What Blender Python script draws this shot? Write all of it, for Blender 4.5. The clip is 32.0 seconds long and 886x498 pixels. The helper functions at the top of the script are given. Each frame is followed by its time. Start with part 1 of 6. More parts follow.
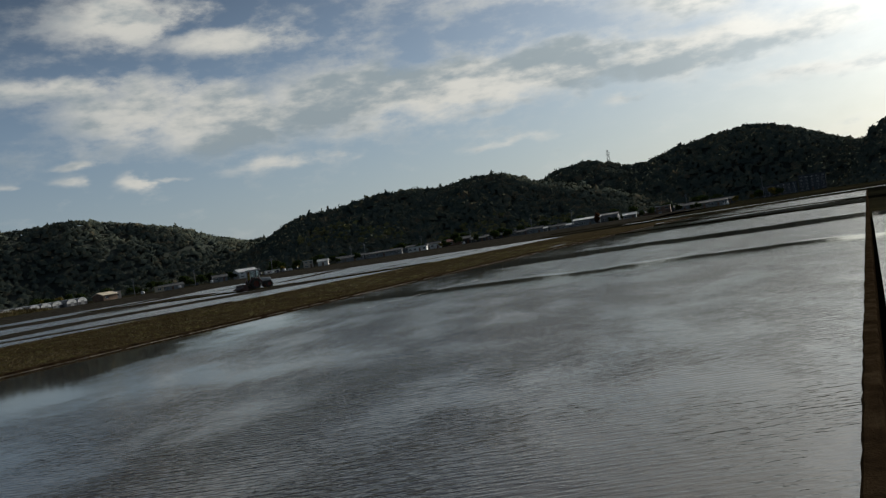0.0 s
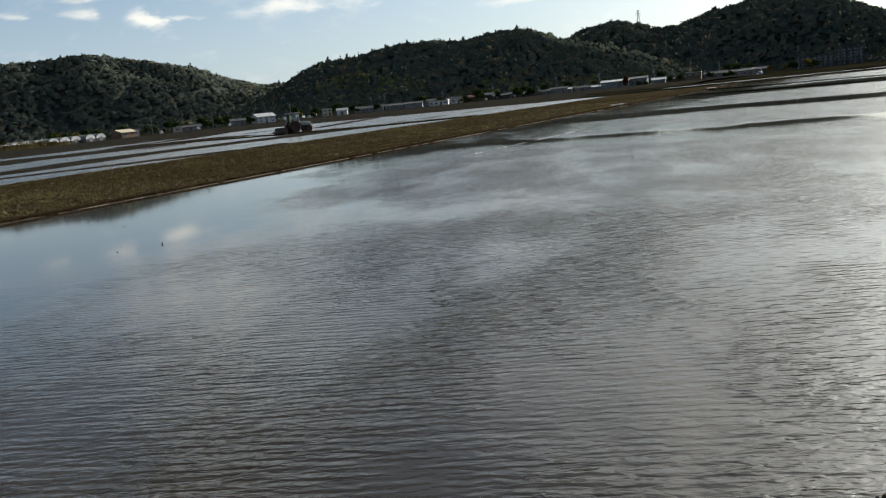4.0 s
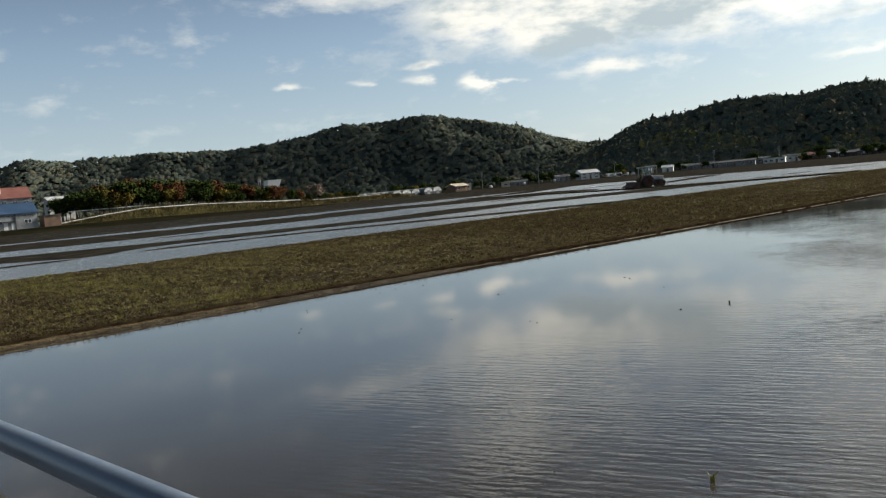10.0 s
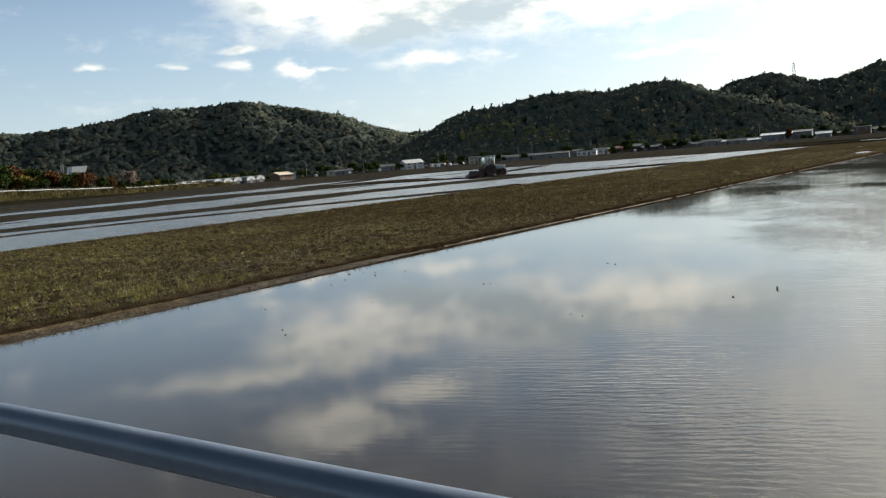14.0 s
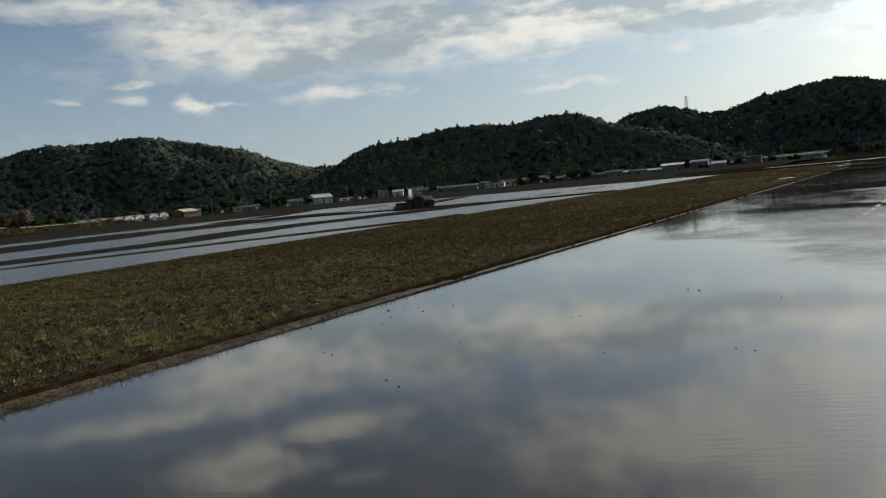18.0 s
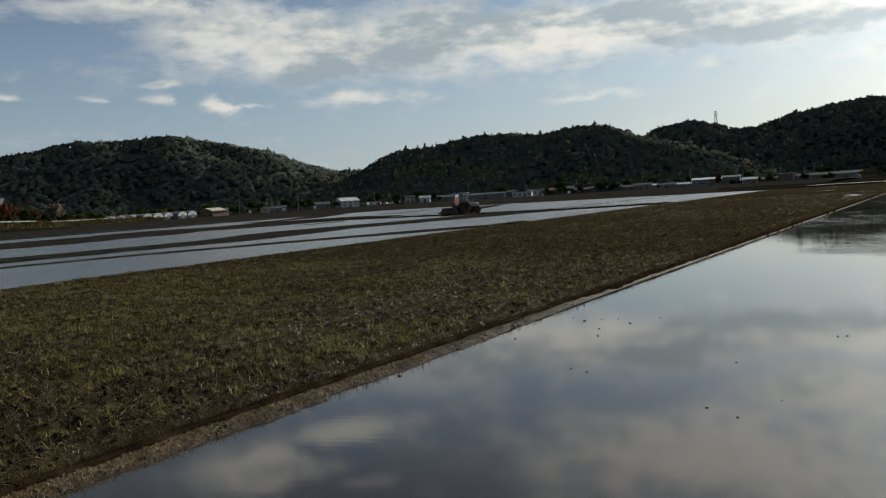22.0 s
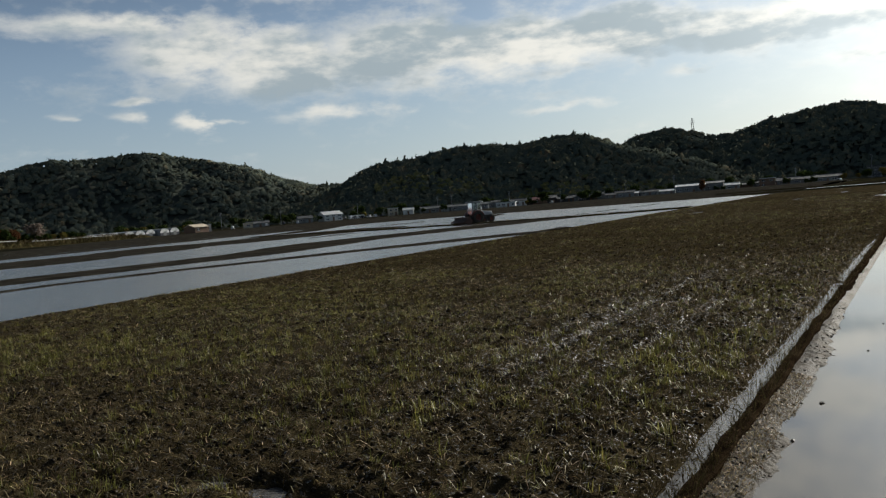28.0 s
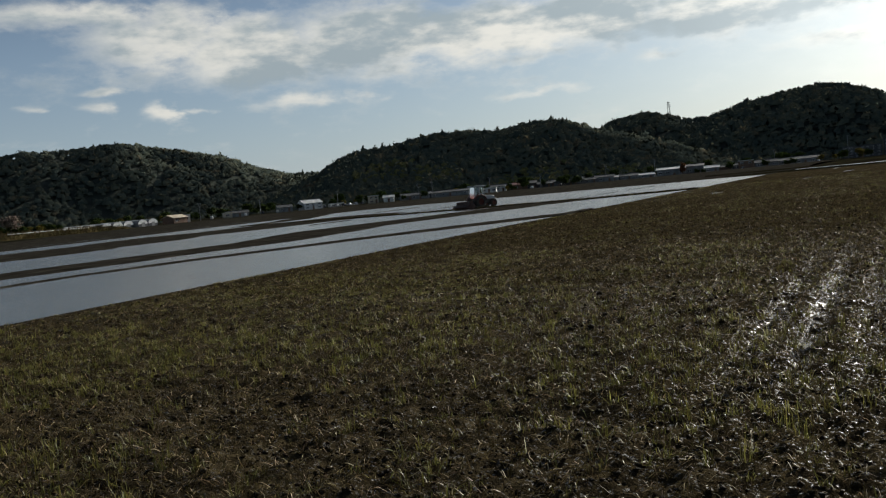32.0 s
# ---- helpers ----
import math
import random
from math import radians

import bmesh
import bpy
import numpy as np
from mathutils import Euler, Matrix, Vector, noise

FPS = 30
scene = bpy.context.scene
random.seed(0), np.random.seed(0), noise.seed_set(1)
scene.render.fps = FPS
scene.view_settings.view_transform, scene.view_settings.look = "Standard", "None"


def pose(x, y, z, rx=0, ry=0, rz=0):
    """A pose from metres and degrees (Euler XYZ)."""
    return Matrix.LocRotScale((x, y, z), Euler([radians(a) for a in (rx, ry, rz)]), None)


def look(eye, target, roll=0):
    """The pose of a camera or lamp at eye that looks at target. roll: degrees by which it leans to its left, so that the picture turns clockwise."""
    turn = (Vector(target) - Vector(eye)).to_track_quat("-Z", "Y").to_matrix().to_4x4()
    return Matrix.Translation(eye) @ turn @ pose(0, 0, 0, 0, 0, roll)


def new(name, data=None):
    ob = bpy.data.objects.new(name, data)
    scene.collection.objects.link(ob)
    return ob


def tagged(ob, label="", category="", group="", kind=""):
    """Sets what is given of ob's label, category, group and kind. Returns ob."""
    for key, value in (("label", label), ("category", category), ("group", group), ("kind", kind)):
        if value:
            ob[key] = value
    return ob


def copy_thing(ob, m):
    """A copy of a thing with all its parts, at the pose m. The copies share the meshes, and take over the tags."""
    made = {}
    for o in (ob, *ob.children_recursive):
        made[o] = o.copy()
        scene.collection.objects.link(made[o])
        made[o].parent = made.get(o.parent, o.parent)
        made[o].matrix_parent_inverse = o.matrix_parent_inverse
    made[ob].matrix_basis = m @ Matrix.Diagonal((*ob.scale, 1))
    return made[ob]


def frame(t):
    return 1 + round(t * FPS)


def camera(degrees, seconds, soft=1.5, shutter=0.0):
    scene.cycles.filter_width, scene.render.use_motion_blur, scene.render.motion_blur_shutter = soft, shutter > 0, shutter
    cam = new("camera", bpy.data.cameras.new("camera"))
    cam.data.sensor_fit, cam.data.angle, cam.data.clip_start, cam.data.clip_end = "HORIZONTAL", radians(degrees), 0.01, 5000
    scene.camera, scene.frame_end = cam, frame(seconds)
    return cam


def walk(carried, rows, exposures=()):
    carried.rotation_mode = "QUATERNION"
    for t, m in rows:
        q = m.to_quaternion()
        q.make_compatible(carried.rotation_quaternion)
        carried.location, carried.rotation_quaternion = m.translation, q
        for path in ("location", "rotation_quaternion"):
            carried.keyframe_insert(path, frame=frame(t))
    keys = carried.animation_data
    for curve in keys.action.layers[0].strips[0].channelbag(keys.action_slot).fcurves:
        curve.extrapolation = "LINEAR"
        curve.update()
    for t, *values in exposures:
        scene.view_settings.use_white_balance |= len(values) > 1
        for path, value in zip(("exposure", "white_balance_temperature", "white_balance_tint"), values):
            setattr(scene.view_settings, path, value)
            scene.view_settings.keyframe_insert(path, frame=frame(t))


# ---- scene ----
cam = camera(55.07, 32.0, soft=1.2)

# seconds, place, tilt, lean and turn of the carried camera along the road
PATH = [
    (0, 27.421, 0.654, 2.208, 89.611, 8.980, 26.756),
    (0.5, 26.862, 0.611, 2.204, 88.468, 6.964, 29.910),
    (1, 26.300, 0.572, 2.202, 88.318, 4.471, 30.967),
    (1.5, 25.734, 0.542, 2.201, 86.541, 3.898, 32.924),
    (2, 25.162, 0.526, 2.200, 85.071, 5.416, 38.236),
    (2.5, 24.585, 0.528, 2.199, 84.280, 5.915, 40.368),
    (3, 24.004, 0.548, 2.198, 81.521, 6.734, 36.024),
    (3.5, 23.422, 0.584, 2.196, 79.941, 7.251, 30.985),
    (4.5, 22.269, 0.681, 2.198, 81.260, 4.480, 26.425),
    (5.5, 21.149, 0.749, 2.197, 83.285, 4.479, 26.575),
    (6, 20.609, 0.750, 2.202, 82.588, 6.075, 27.422),
    (6.5, 20.102, 0.729, 2.197, 85.200, 5.074, 32.113),
    (7, 19.625, 0.692, 2.202, 88.652, 5.391, 38.627),
    (7.5, 19.199, 0.655, 2.207, 89.210, 6.668, 45.937),
    (8, 18.820, 0.621, 2.208, 89.161, 4.407, 50.827),
    (8.5, 18.419, 0.549, 2.204, 86.798, 4.216, 51.706),
    (9, 18.030, 0.482, 2.202, 86.363, 4.678, 53.152),
    (9.5, 17.647, 0.445, 2.212, 87.247, 3.981, 53.056),
    (10, 17.258, 0.412, 2.211, 85.960, 5.244, 48.739),
    (10.5, 16.847, 0.367, 2.197, 82.720, 6.119, 46.195),
    (11, 16.388, 0.299, 2.191, 80.694, 6.628, 43.978),
    (11.5, 15.923, 0.227, 2.197, 79.605, 8.211, 40.838),
    (12, 15.456, 0.161, 2.192, 78.453, 8.725, 37.639),
    (12.5, 15.000, 0.079, 2.194, 78.074, 9.412, 36.488),
    (13, 14.565, 0.000, 2.190, 78.327, 8.987, 36.348),
    (13.5, 14.085, -0.050, 2.200, 82.373, 5.790, 37.057),
    (14.5, 13.118, -0.098, 2.194, 84.464, 4.384, 36.389),
    (15.5, 12.179, -0.110, 2.180, 82.973, 5.595, 33.794),
    (16, 11.735, -0.113, 2.173, 82.540, 5.251, 32.095),
    (16.5, 11.310, -0.105, 2.162, 81.134, 6.156, 29.804),
    (17, 10.892, -0.086, 2.157, 80.634, 6.009, 28.336),
    (17.5, 10.519, -0.043, 2.169, 83.858, 4.536, 29.298),
    (18, 10.130, -0.004, 2.188, 85.928, 5.486, 30.187),
    (18.5, 9.719, 0.021, 2.184, 85.168, 4.594, 30.906),
    (19, 9.297, 0.040, 2.179, 84.505, 3.254, 31.505),
    (19.5, 8.862, 0.043, 2.187, 85.133, 4.316, 32.735),
    (20, 8.465, 0.044, 2.204, 86.699, 4.050, 33.823),
    (20.5, 8.015, -0.032, 2.196, 84.831, 4.373, 33.041),
    (21, 7.536, -0.116, 2.193, 84.182, 4.766, 33.641),
    (21.5, 7.072, -0.137, 2.221, 87.497, 3.140, 33.599),
    (22, 6.614, -0.189, 2.224, 86.543, 3.651, 31.648),
    (22.5, 6.208, -0.242, 2.189, 85.048, 3.663, 31.077),
    (23, 5.755, -0.294, 2.202, 86.132, 3.501, 31.923),
    (23.5, 5.295, -0.343, 2.197, 85.151, 3.853, 30.729),
    (24, 4.864, -0.330, 2.181, 84.038, 2.904, 29.428),
    (24.5, 4.407, -0.382, 2.177, 82.752, 4.379, 28.165),
    (25, 3.974, -0.398, 2.181, 83.390, 5.048, 28.049),
    (25.5, 3.527, -0.412, 2.186, 86.918, 2.772, 29.868),
    (26.5, 2.746, -0.386, 2.196, 87.595, 4.373, 30.441),
    (27.5, 1.945, -0.341, 2.201, 86.245, 4.915, 29.765),
    (28, 1.474, -0.331, 2.206, 87.241, 4.789, 30.020),
    (28.5, 0.962, -0.349, 2.214, 88.126, 4.167, 29.236),
    (29, 0.498, -0.353, 2.206, 87.403, 4.096, 28.611),
    (29.5, 0.040, -0.328, 2.214, 86.808, 3.471, 29.714),
    (30, -0.446, -0.320, 2.200, 83.722, 4.568, 28.577),
    (30.5, -0.891, -0.307, 2.190, 83.076, 4.502, 27.599),
    (31, -1.343, -0.302, 2.200, 83.743, 4.448, 26.348),
    (31.5, -1.783, -0.297, 2.205, 84.734, 5.401, 26.695),
    (32, -2.196, -0.281, 2.209, 86.227, 5.610, 28.337),
]
EXPOSURES = [(t, e, 6800 if 8.5 < t < 14 else 6560, 8) for t, e in ((0.0, -.25), (1.0, -.1), (2.0, .1), (3.0, .6), (3.5, .6), (6.0, .2), (7.0, -.05), (8.0, .1), (9.0, .65), (10.0, .65), (11.0, 1.0), (12.0, 1.15), (13.0, 1.1), (16.0, .6), (17.0, .65), (18.0, .1), (20.0, 0.1), (21.0, .3), (22.0, .05), (24.0, .1), (25.0, .4), (28.0, .15), (30.0, .1), (31.0, .3), (32.0, .05))]
walk(cam, [(row[0], pose(*row[1:])) for row in PATH], EXPOSURES)

# ---- daylight: a low sun ahead to the right, blue sky with a broken cloud deck ----
SUN_BEARING = 18.0      # degrees clockwise from +y
SUN_HEIGHT = 27.0


def build_world():
    world = bpy.data.worlds.new("daylight")
    scene.world = world
    world.use_nodes = True
    nt = world.node_tree
    nt.nodes.clear()
    N, L = nt.nodes, nt.links

    def m(op, a, b=None, c=None, clamp=False):
        n = N.new("ShaderNodeMath")
        n.operation = op
        n.use_clamp = clamp
        for i, v in enumerate((a, b, c)):
            if v is None:
                continue
            if isinstance(v, (int, float)):
                n.inputs[i].default_value = v
            else:
                L.new(v, n.inputs[i])
        return n.outputs[0]

    def ramp(v, lo, hi):
        n = N.new("ShaderNodeMapRange")
        n.interpolation_type = "SMOOTHSTEP"
        L.new(v, n.inputs[0])
        n.inputs[1].default_value, n.inputs[2].default_value = lo, hi
        return n.outputs[0]

    def noise_at(vec, scale, detail, rough=0.55):
        n = N.new("ShaderNodeTexNoise")
        n.inputs["Scale"].default_value, n.inputs["Detail"].default_value, n.inputs["Roughness"].default_value = scale, detail, rough
        L.new(vec, n.inputs["Vector"])
        return n.outputs["Fac"]

    def comb(a, b, c):
        n = N.new("ShaderNodeCombineXYZ")
        for i, v in enumerate((a, b, c)):
            if isinstance(v, (int, float)):
                n.inputs[i].default_value = v
            else:
                L.new(v, n.inputs[i])
        return n.outputs[0]

    def mixc(f, a, b):
        n = N.new("ShaderNodeMix")
        n.data_type = "RGBA"
        for s, v in ((n.inputs[0], f), (n.inputs[6], a), (n.inputs[7], b)):
            if isinstance(v, (tuple, float, int)):
                s.default_value = v
            else:
                L.new(v, s)
        return n.outputs[2]

    sky = N.new("ShaderNodeTexSky")
    sky.sky_type = "NISHITA"
    sky.sun_disc = False
    sky.sun_elevation, sky.sun_rotation = radians(SUN_HEIGHT), radians(SUN_BEARING)
    sky.altitude, sky.air_density, sky.dust_density, sky.ozone_density = 0, 1.0, 0.8, 2.0
    tc = N.new("ShaderNodeTexCoord")
    sep = N.new("ShaderNodeSeparateXYZ")
    L.new(tc.outputs["Generated"], sep.inputs[0])
    az = m("MULTIPLY", m("ARCTAN2", m("MULTIPLY", sep.outputs[0], -1.0), sep.outputs[1]), 57.2958)
    el = m("MULTIPLY", m("ARCSINE", sep.outputs[2]), 57.2958)
    # cloud space: compressed towards the horizon, as a flat deck is
    u = m("MULTIPLY", az, 0.17)
    v = m("MULTIPLY", el, 0.34)
    n1 = noise_at(comb(u, v, 0.0), 0.8, 6, 0.55)
    n2 = noise_at(comb(m("ADD", u, 7.3), v, 2.0), 1.5, 9, 0.60)
    n3 = noise_at(comb(u, m("MULTIPLY", v, 1.2), 5.0), 2.9, 4, 0.52)

    # where the deck stands: bearing to the left, height, half widths, weight; the last two, above the view, are added
    # to brighten the water
    deck = [(51, 12.7, 5.5, .8, .46), (45, 11.2, 5, 1.6, .58), (39.5, 10.2, 5, 1.9, .62), (32, 10.4, 6, 2.4, .66), (25, 10.3, 5, 2.0, .66),
            (17.5, 10.3, 6, 1.6, .66), (10, 9.8, 6, 1.4, .62), (2.5, 9.6, 6, 1.3, .55), (36.5, 7.0, 4.2, .5, .42), (13.4, 7.5, 1.4, .45, .36),
            (21.6, 5.9, 4.0, .30, .30), (46.1, 6.75, 1.0, .55, .46), (49.8, 7.3, 1.1, .30, .30), (49.6, 8.36, 1.1, .26, .38), (58.3, 7.5, 1.0, .24, .34),
            (53.4, 7.3, 1.0, .2, .26), (43.6, 6.7, 2.2, .16, .22), (1.5, 6.9, 5, .5, .42), (45.5, 16.8, 4.5, 1.5, .54), (39, 15.0, 4.5, .9, .48),
            (38, 18.4, 1.8, .5, .36), (7, 13.2, 6, 1.5, .56), (-6, 12, 8, 3.0, .5), (15, 17.5, 13, 3.0, .42), (-8, 26, 26, 9, .60)]

    def lumps(rows, a, e):
        total = None
        for a0, e0, sa, se, w in rows:
            p = m("MULTIPLY", m("SUBTRACT", a, float(a0)), 1.0 / sa)
            q = m("MULTIPLY", m("SUBTRACT", e, float(e0)), 1.0 / se)
            g = m("MULTIPLY", m("EXPONENT", m("MULTIPLY", m("ADD", m("MULTIPLY", p, p), m("MULTIPLY", q, q)), -1.0)), w)
            total = g if total is None else m("MAXIMUM", total, g)
        return total

    wob_a = m("ADD", az, m("MULTIPLY", m("SUBTRACT", n2, 0.5), 5.0))
    wob_e = m("ADD", el, m("MULTIPLY", m("SUBTRACT", n1, 0.5), 2.4))
    body = m("ADD", lumps(deck, wob_a, wob_e), m("MULTIPLY", m("SUBTRACT", n2, 0.5), 0.85))
    body = m("ADD", body, m("MULTIPLY", m("SUBTRACT", n3, 0.5), 0.34))
    near_sun = m("EXPONENT", m("MULTIPLY", m("POWER", m("MULTIPLY", m("ADD", az, SUN_BEARING), 1 / 38.0), 2.0), -1.0))
    dens = ramp(body, 0.02, 0.46)
    # thick parts are grey from below, thin edges and gaps in the deck bright
    grey_at = lumps([(39.3, 8.9, 3.0, .9, .55), (33.5, 9.2, 4.5, 1.3, .60), (30, 11.8, 7, .6, .42), (18.5, 11.0, 4.5, .8, .62), (13.5, 9.0, 5.5, .8, .66), (51, 12.3, 4, .5, .34), (6, 8.8, 4, .5, .45)], wob_a, wob_e)
    # the last two keep the added clouds above the view bright
    lit_at = lumps([(44.5, 9.8, 3.0, .9, .40), (27, 8.7, 3.0, .9, .42), (22.8, 9.8, 2.6, 1.2, .42), (16.5, 9.3, 1.8, .5, .35), (5, 10.5, 3.5, .8, .4), (36.5, 7.0, 4, .5, .30), (43, 15.6, 7, 1.6, .35), (46, 6.8, 1.5, .8, .25), (14, 17.5, 14, 3.5, .5), (-8, 26, 26, 9, .6)], wob_a, wob_e)
    billow = m("MULTIPLY", m("SUBTRACT", n3, 0.5), 1.5)
    thick = ramp(m("ADD", m("SUBTRACT", m("ADD", m("MULTIPLY", body, 0.55), grey_at), lit_at), m("ADD", billow, m("MULTIPLY", m("SUBTRACT", n1, 0.5), 0.7))), -0.12, 0.74)
    bright = mixc(near_sun, (7.9, 7.8, 7.4, 1), (11.3, 11.1, 10.4, 1))
    grey = mixc(near_sun, (3.6, 4.3, 4.8, 1), (4.9, 5.8, 6.3, 1))
    cloud = mixc(thick, bright, grey)
    # pale haze close over the hills
    haze = m("MULTIPLY", m("EXPONENT", m("DIVIDE", m("MULTIPLY", m("MAXIMUM", el, 0.0), -1.0), m("ADD", 8.0, m("MULTIPLY", near_sun, 11.0)))), 0.72)
    # the clear sky deepens away from the sun and upwards
    deep = m("ADD", 0.70, m("MULTIPLY", near_sun, 0.30))
    sunward = m("EXPONENT", m("MULTIPLY", m("POWER", m("MULTIPLY", m("ADD", az, SUN_BEARING), 1 / 55.0), 2.0), -1.0))
    deep = m("MULTIPLY", deep, m("SUBTRACT", 1.0, m("MULTIPLY", ramp(el, 9.0, 24.0), m("SUBTRACT", 0.80, m("MULTIPLY", sunward, 0.76)))))
    clear = N.new("ShaderNodeVectorMath")
    clear.operation = "SCALE"
    L.new(sky.outputs[0], clear.inputs[0])
    L.new(deep, clear.inputs["Scale"])
    blue = N.new("ShaderNodeVectorMath")
    blue.operation = "MULTIPLY"
    L.new(clear.outputs[0], blue.inputs[0])
    L.new(mixc(near_sun, (0.93, 1.0, 1.08, 1), (1.03, 1.0, 0.96, 1)), blue.inputs[1])
    hazy = mixc(haze, blue.outputs[0], mixc(near_sun, (4.7, 5.6, 6.8, 1), (7.8, 8.4, 8.4, 1)))
    col = mixc(dens, hazy, cloud)
    # bright veil of thin cloud round the sun, above the picture, raised to brighten the water
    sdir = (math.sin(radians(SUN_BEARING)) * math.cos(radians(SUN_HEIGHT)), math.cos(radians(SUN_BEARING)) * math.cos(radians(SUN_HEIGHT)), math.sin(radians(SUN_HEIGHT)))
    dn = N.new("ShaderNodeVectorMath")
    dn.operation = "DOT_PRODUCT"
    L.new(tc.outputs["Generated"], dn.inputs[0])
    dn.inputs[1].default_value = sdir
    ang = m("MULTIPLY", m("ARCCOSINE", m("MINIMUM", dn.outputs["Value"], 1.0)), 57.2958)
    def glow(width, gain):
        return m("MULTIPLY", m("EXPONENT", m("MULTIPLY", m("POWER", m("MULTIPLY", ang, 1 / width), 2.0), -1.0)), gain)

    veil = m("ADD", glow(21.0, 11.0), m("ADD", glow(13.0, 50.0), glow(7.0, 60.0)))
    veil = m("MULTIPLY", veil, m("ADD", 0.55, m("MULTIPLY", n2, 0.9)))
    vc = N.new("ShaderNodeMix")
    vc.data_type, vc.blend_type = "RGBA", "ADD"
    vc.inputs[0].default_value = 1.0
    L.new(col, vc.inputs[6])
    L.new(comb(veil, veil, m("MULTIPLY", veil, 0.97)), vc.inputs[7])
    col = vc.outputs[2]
    bg = N.new("ShaderNodeBackground")
    L.new(col, bg.inputs[0])
    bg.inputs[1].default_value = 0.085
    out = N.new("ShaderNodeOutputWorld")
    L.new(bg.outputs[0], out.inputs[0])


build_world()
sun_data = bpy.data.lights.new("sun", "SUN")
sun_data.energy, sun_data.angle, sun_data.color = 3.0, radians(0.6), (1.0, 0.93, 0.82)
sun = new("sun", sun_data)
sb, sh = radians(SUN_BEARING), radians(SUN_HEIGHT)
sun.matrix_world = look((math.sin(sb) * 100, math.cos(sb) * 100, math.tan(sh) * 100), (0, 0, 0))


# ---- materials ----
def material(name, colors, scale=3.0, fine=40.0, rough=0.8, metal=0.0, bump=0.15, rough_var=0.1, island=0.0, obj_var=0.0, spec=0.5, relief=0.02, stretch=(1, 1, 1)):
    """Two scales of noise over a colour ramp, fine bump; island or obj_var: brightness spread from piece to piece."""
    mt = bpy.data.materials.new(name)
    mt.use_nodes = True
    nt = mt.node_tree
    N, L = nt.nodes, nt.links
    bsdf = N["Principled BSDF"]
    tc = N.new("ShaderNodeTexCoord")
    mp = N.new("ShaderNodeMapping")
    mp.inputs["Scale"].default_value = stretch
    L.new(tc.outputs["Object"], mp.inputs[0])
    big = N.new("ShaderNodeTexNoise")
    big.inputs["Scale"].default_value, big.inputs["Detail"].default_value = scale, 6
    small = N.new("ShaderNodeTexNoise")
    small.inputs["Scale"].default_value, small.inputs["Detail"].default_value = fine, 4
    for n in (big, small):
        L.new(mp.outputs[0], n.inputs["Vector"])
    mix = N.new("ShaderNodeMath")
    mix.operation = "MULTIPLY_ADD"
    L.new(small.outputs[0], mix.inputs[0])
    mix.inputs[1].default_value = 0.45
    sub = N.new("ShaderNodeMath")
    sub.operation = "SUBTRACT"
    L.new(big.outputs[0], sub.inputs[0])
    sub.inputs[1].default_value = 0.22
    L.new(sub.outputs[0], mix.inputs[2])
    rp = N.new("ShaderNodeValToRGB")
    rp.color_ramp.elements[0].position, rp.color_ramp.elements[1].position = 0.3, 0.72
    rp.color_ramp.elements[0].color = (*colors[0], 1)
    rp.color_ramp.elements[1].color = (*colors[-1], 1)
    for i, c in enumerate(colors[1:-1]):
        e = rp.color_ramp.elements.new(0.3 + 0.42 * (i + 1) / (len(colors) - 1))
        e.color = (*c, 1)
    L.new(mix.outputs[0], rp.inputs[0])
    col = rp.outputs[0]
    if island or obj_var:
        hsv = N.new("ShaderNodeHueSaturation")
        rnd = N.new("ShaderNodeNewGeometry").outputs["Random Per Island"] if island else N.new("ShaderNodeObjectInfo").outputs["Random"]
        mr = N.new("ShaderNodeMapRange")
        L.new(rnd, mr.inputs[0])
        amount = island or obj_var
        mr.inputs[3].default_value, mr.inputs[4].default_value = 1 - amount, 1 + amount
        L.new(mr.outputs[0], hsv.inputs["Value"])
        mh = N.new("ShaderNodeMapRange")
        frac = N.new("ShaderNodeMath")
        frac.operation = "FRACT"
        mu = N.new("ShaderNodeMath")
        mu.operation = "MULTIPLY"
        mu.inputs[1].default_value = 17.3
        L.new(rnd, mu.inputs[0])
        L.new(mu.outputs[0], frac.inputs[0])
        L.new(frac.outputs[0], mh.inputs[0])
        mh.inputs[3].default_value, mh.inputs[4].default_value = 0.5 - 0.06 * amount, 0.5 + 0.04 * amount
        L.new(mh.outputs[0], hsv.inputs["Hue"])
        L.new(col, hsv.inputs["Color"])
        col = hsv.outputs[0]
    L.new(col, bsdf.inputs["Base Color"])
    rr = N.new("ShaderNodeMapRange")
    L.new(big.outputs[0], rr.inputs[0])
    rr.inputs[3].default_value, rr.inputs[4].default_value = max(0.02, rough - rough_var), min(1, rough + rough_var)
    L.new(rr.outputs[0], bsdf.inputs["Roughness"])
    bsdf.inputs["Metallic"].default_value = metal
    bsdf.inputs["Specular IOR Level"].default_value = spec
    if bump:
        bp = N.new("ShaderNodeBump")
        bp.inputs["Strength"].default_value, bp.inputs["Distance"].default_value = bump, relief
        L.new(small.outputs[0], bp.inputs["Height"])
        L.new(bp.outputs[0], bsdf.inputs["Normal"])
    return mt


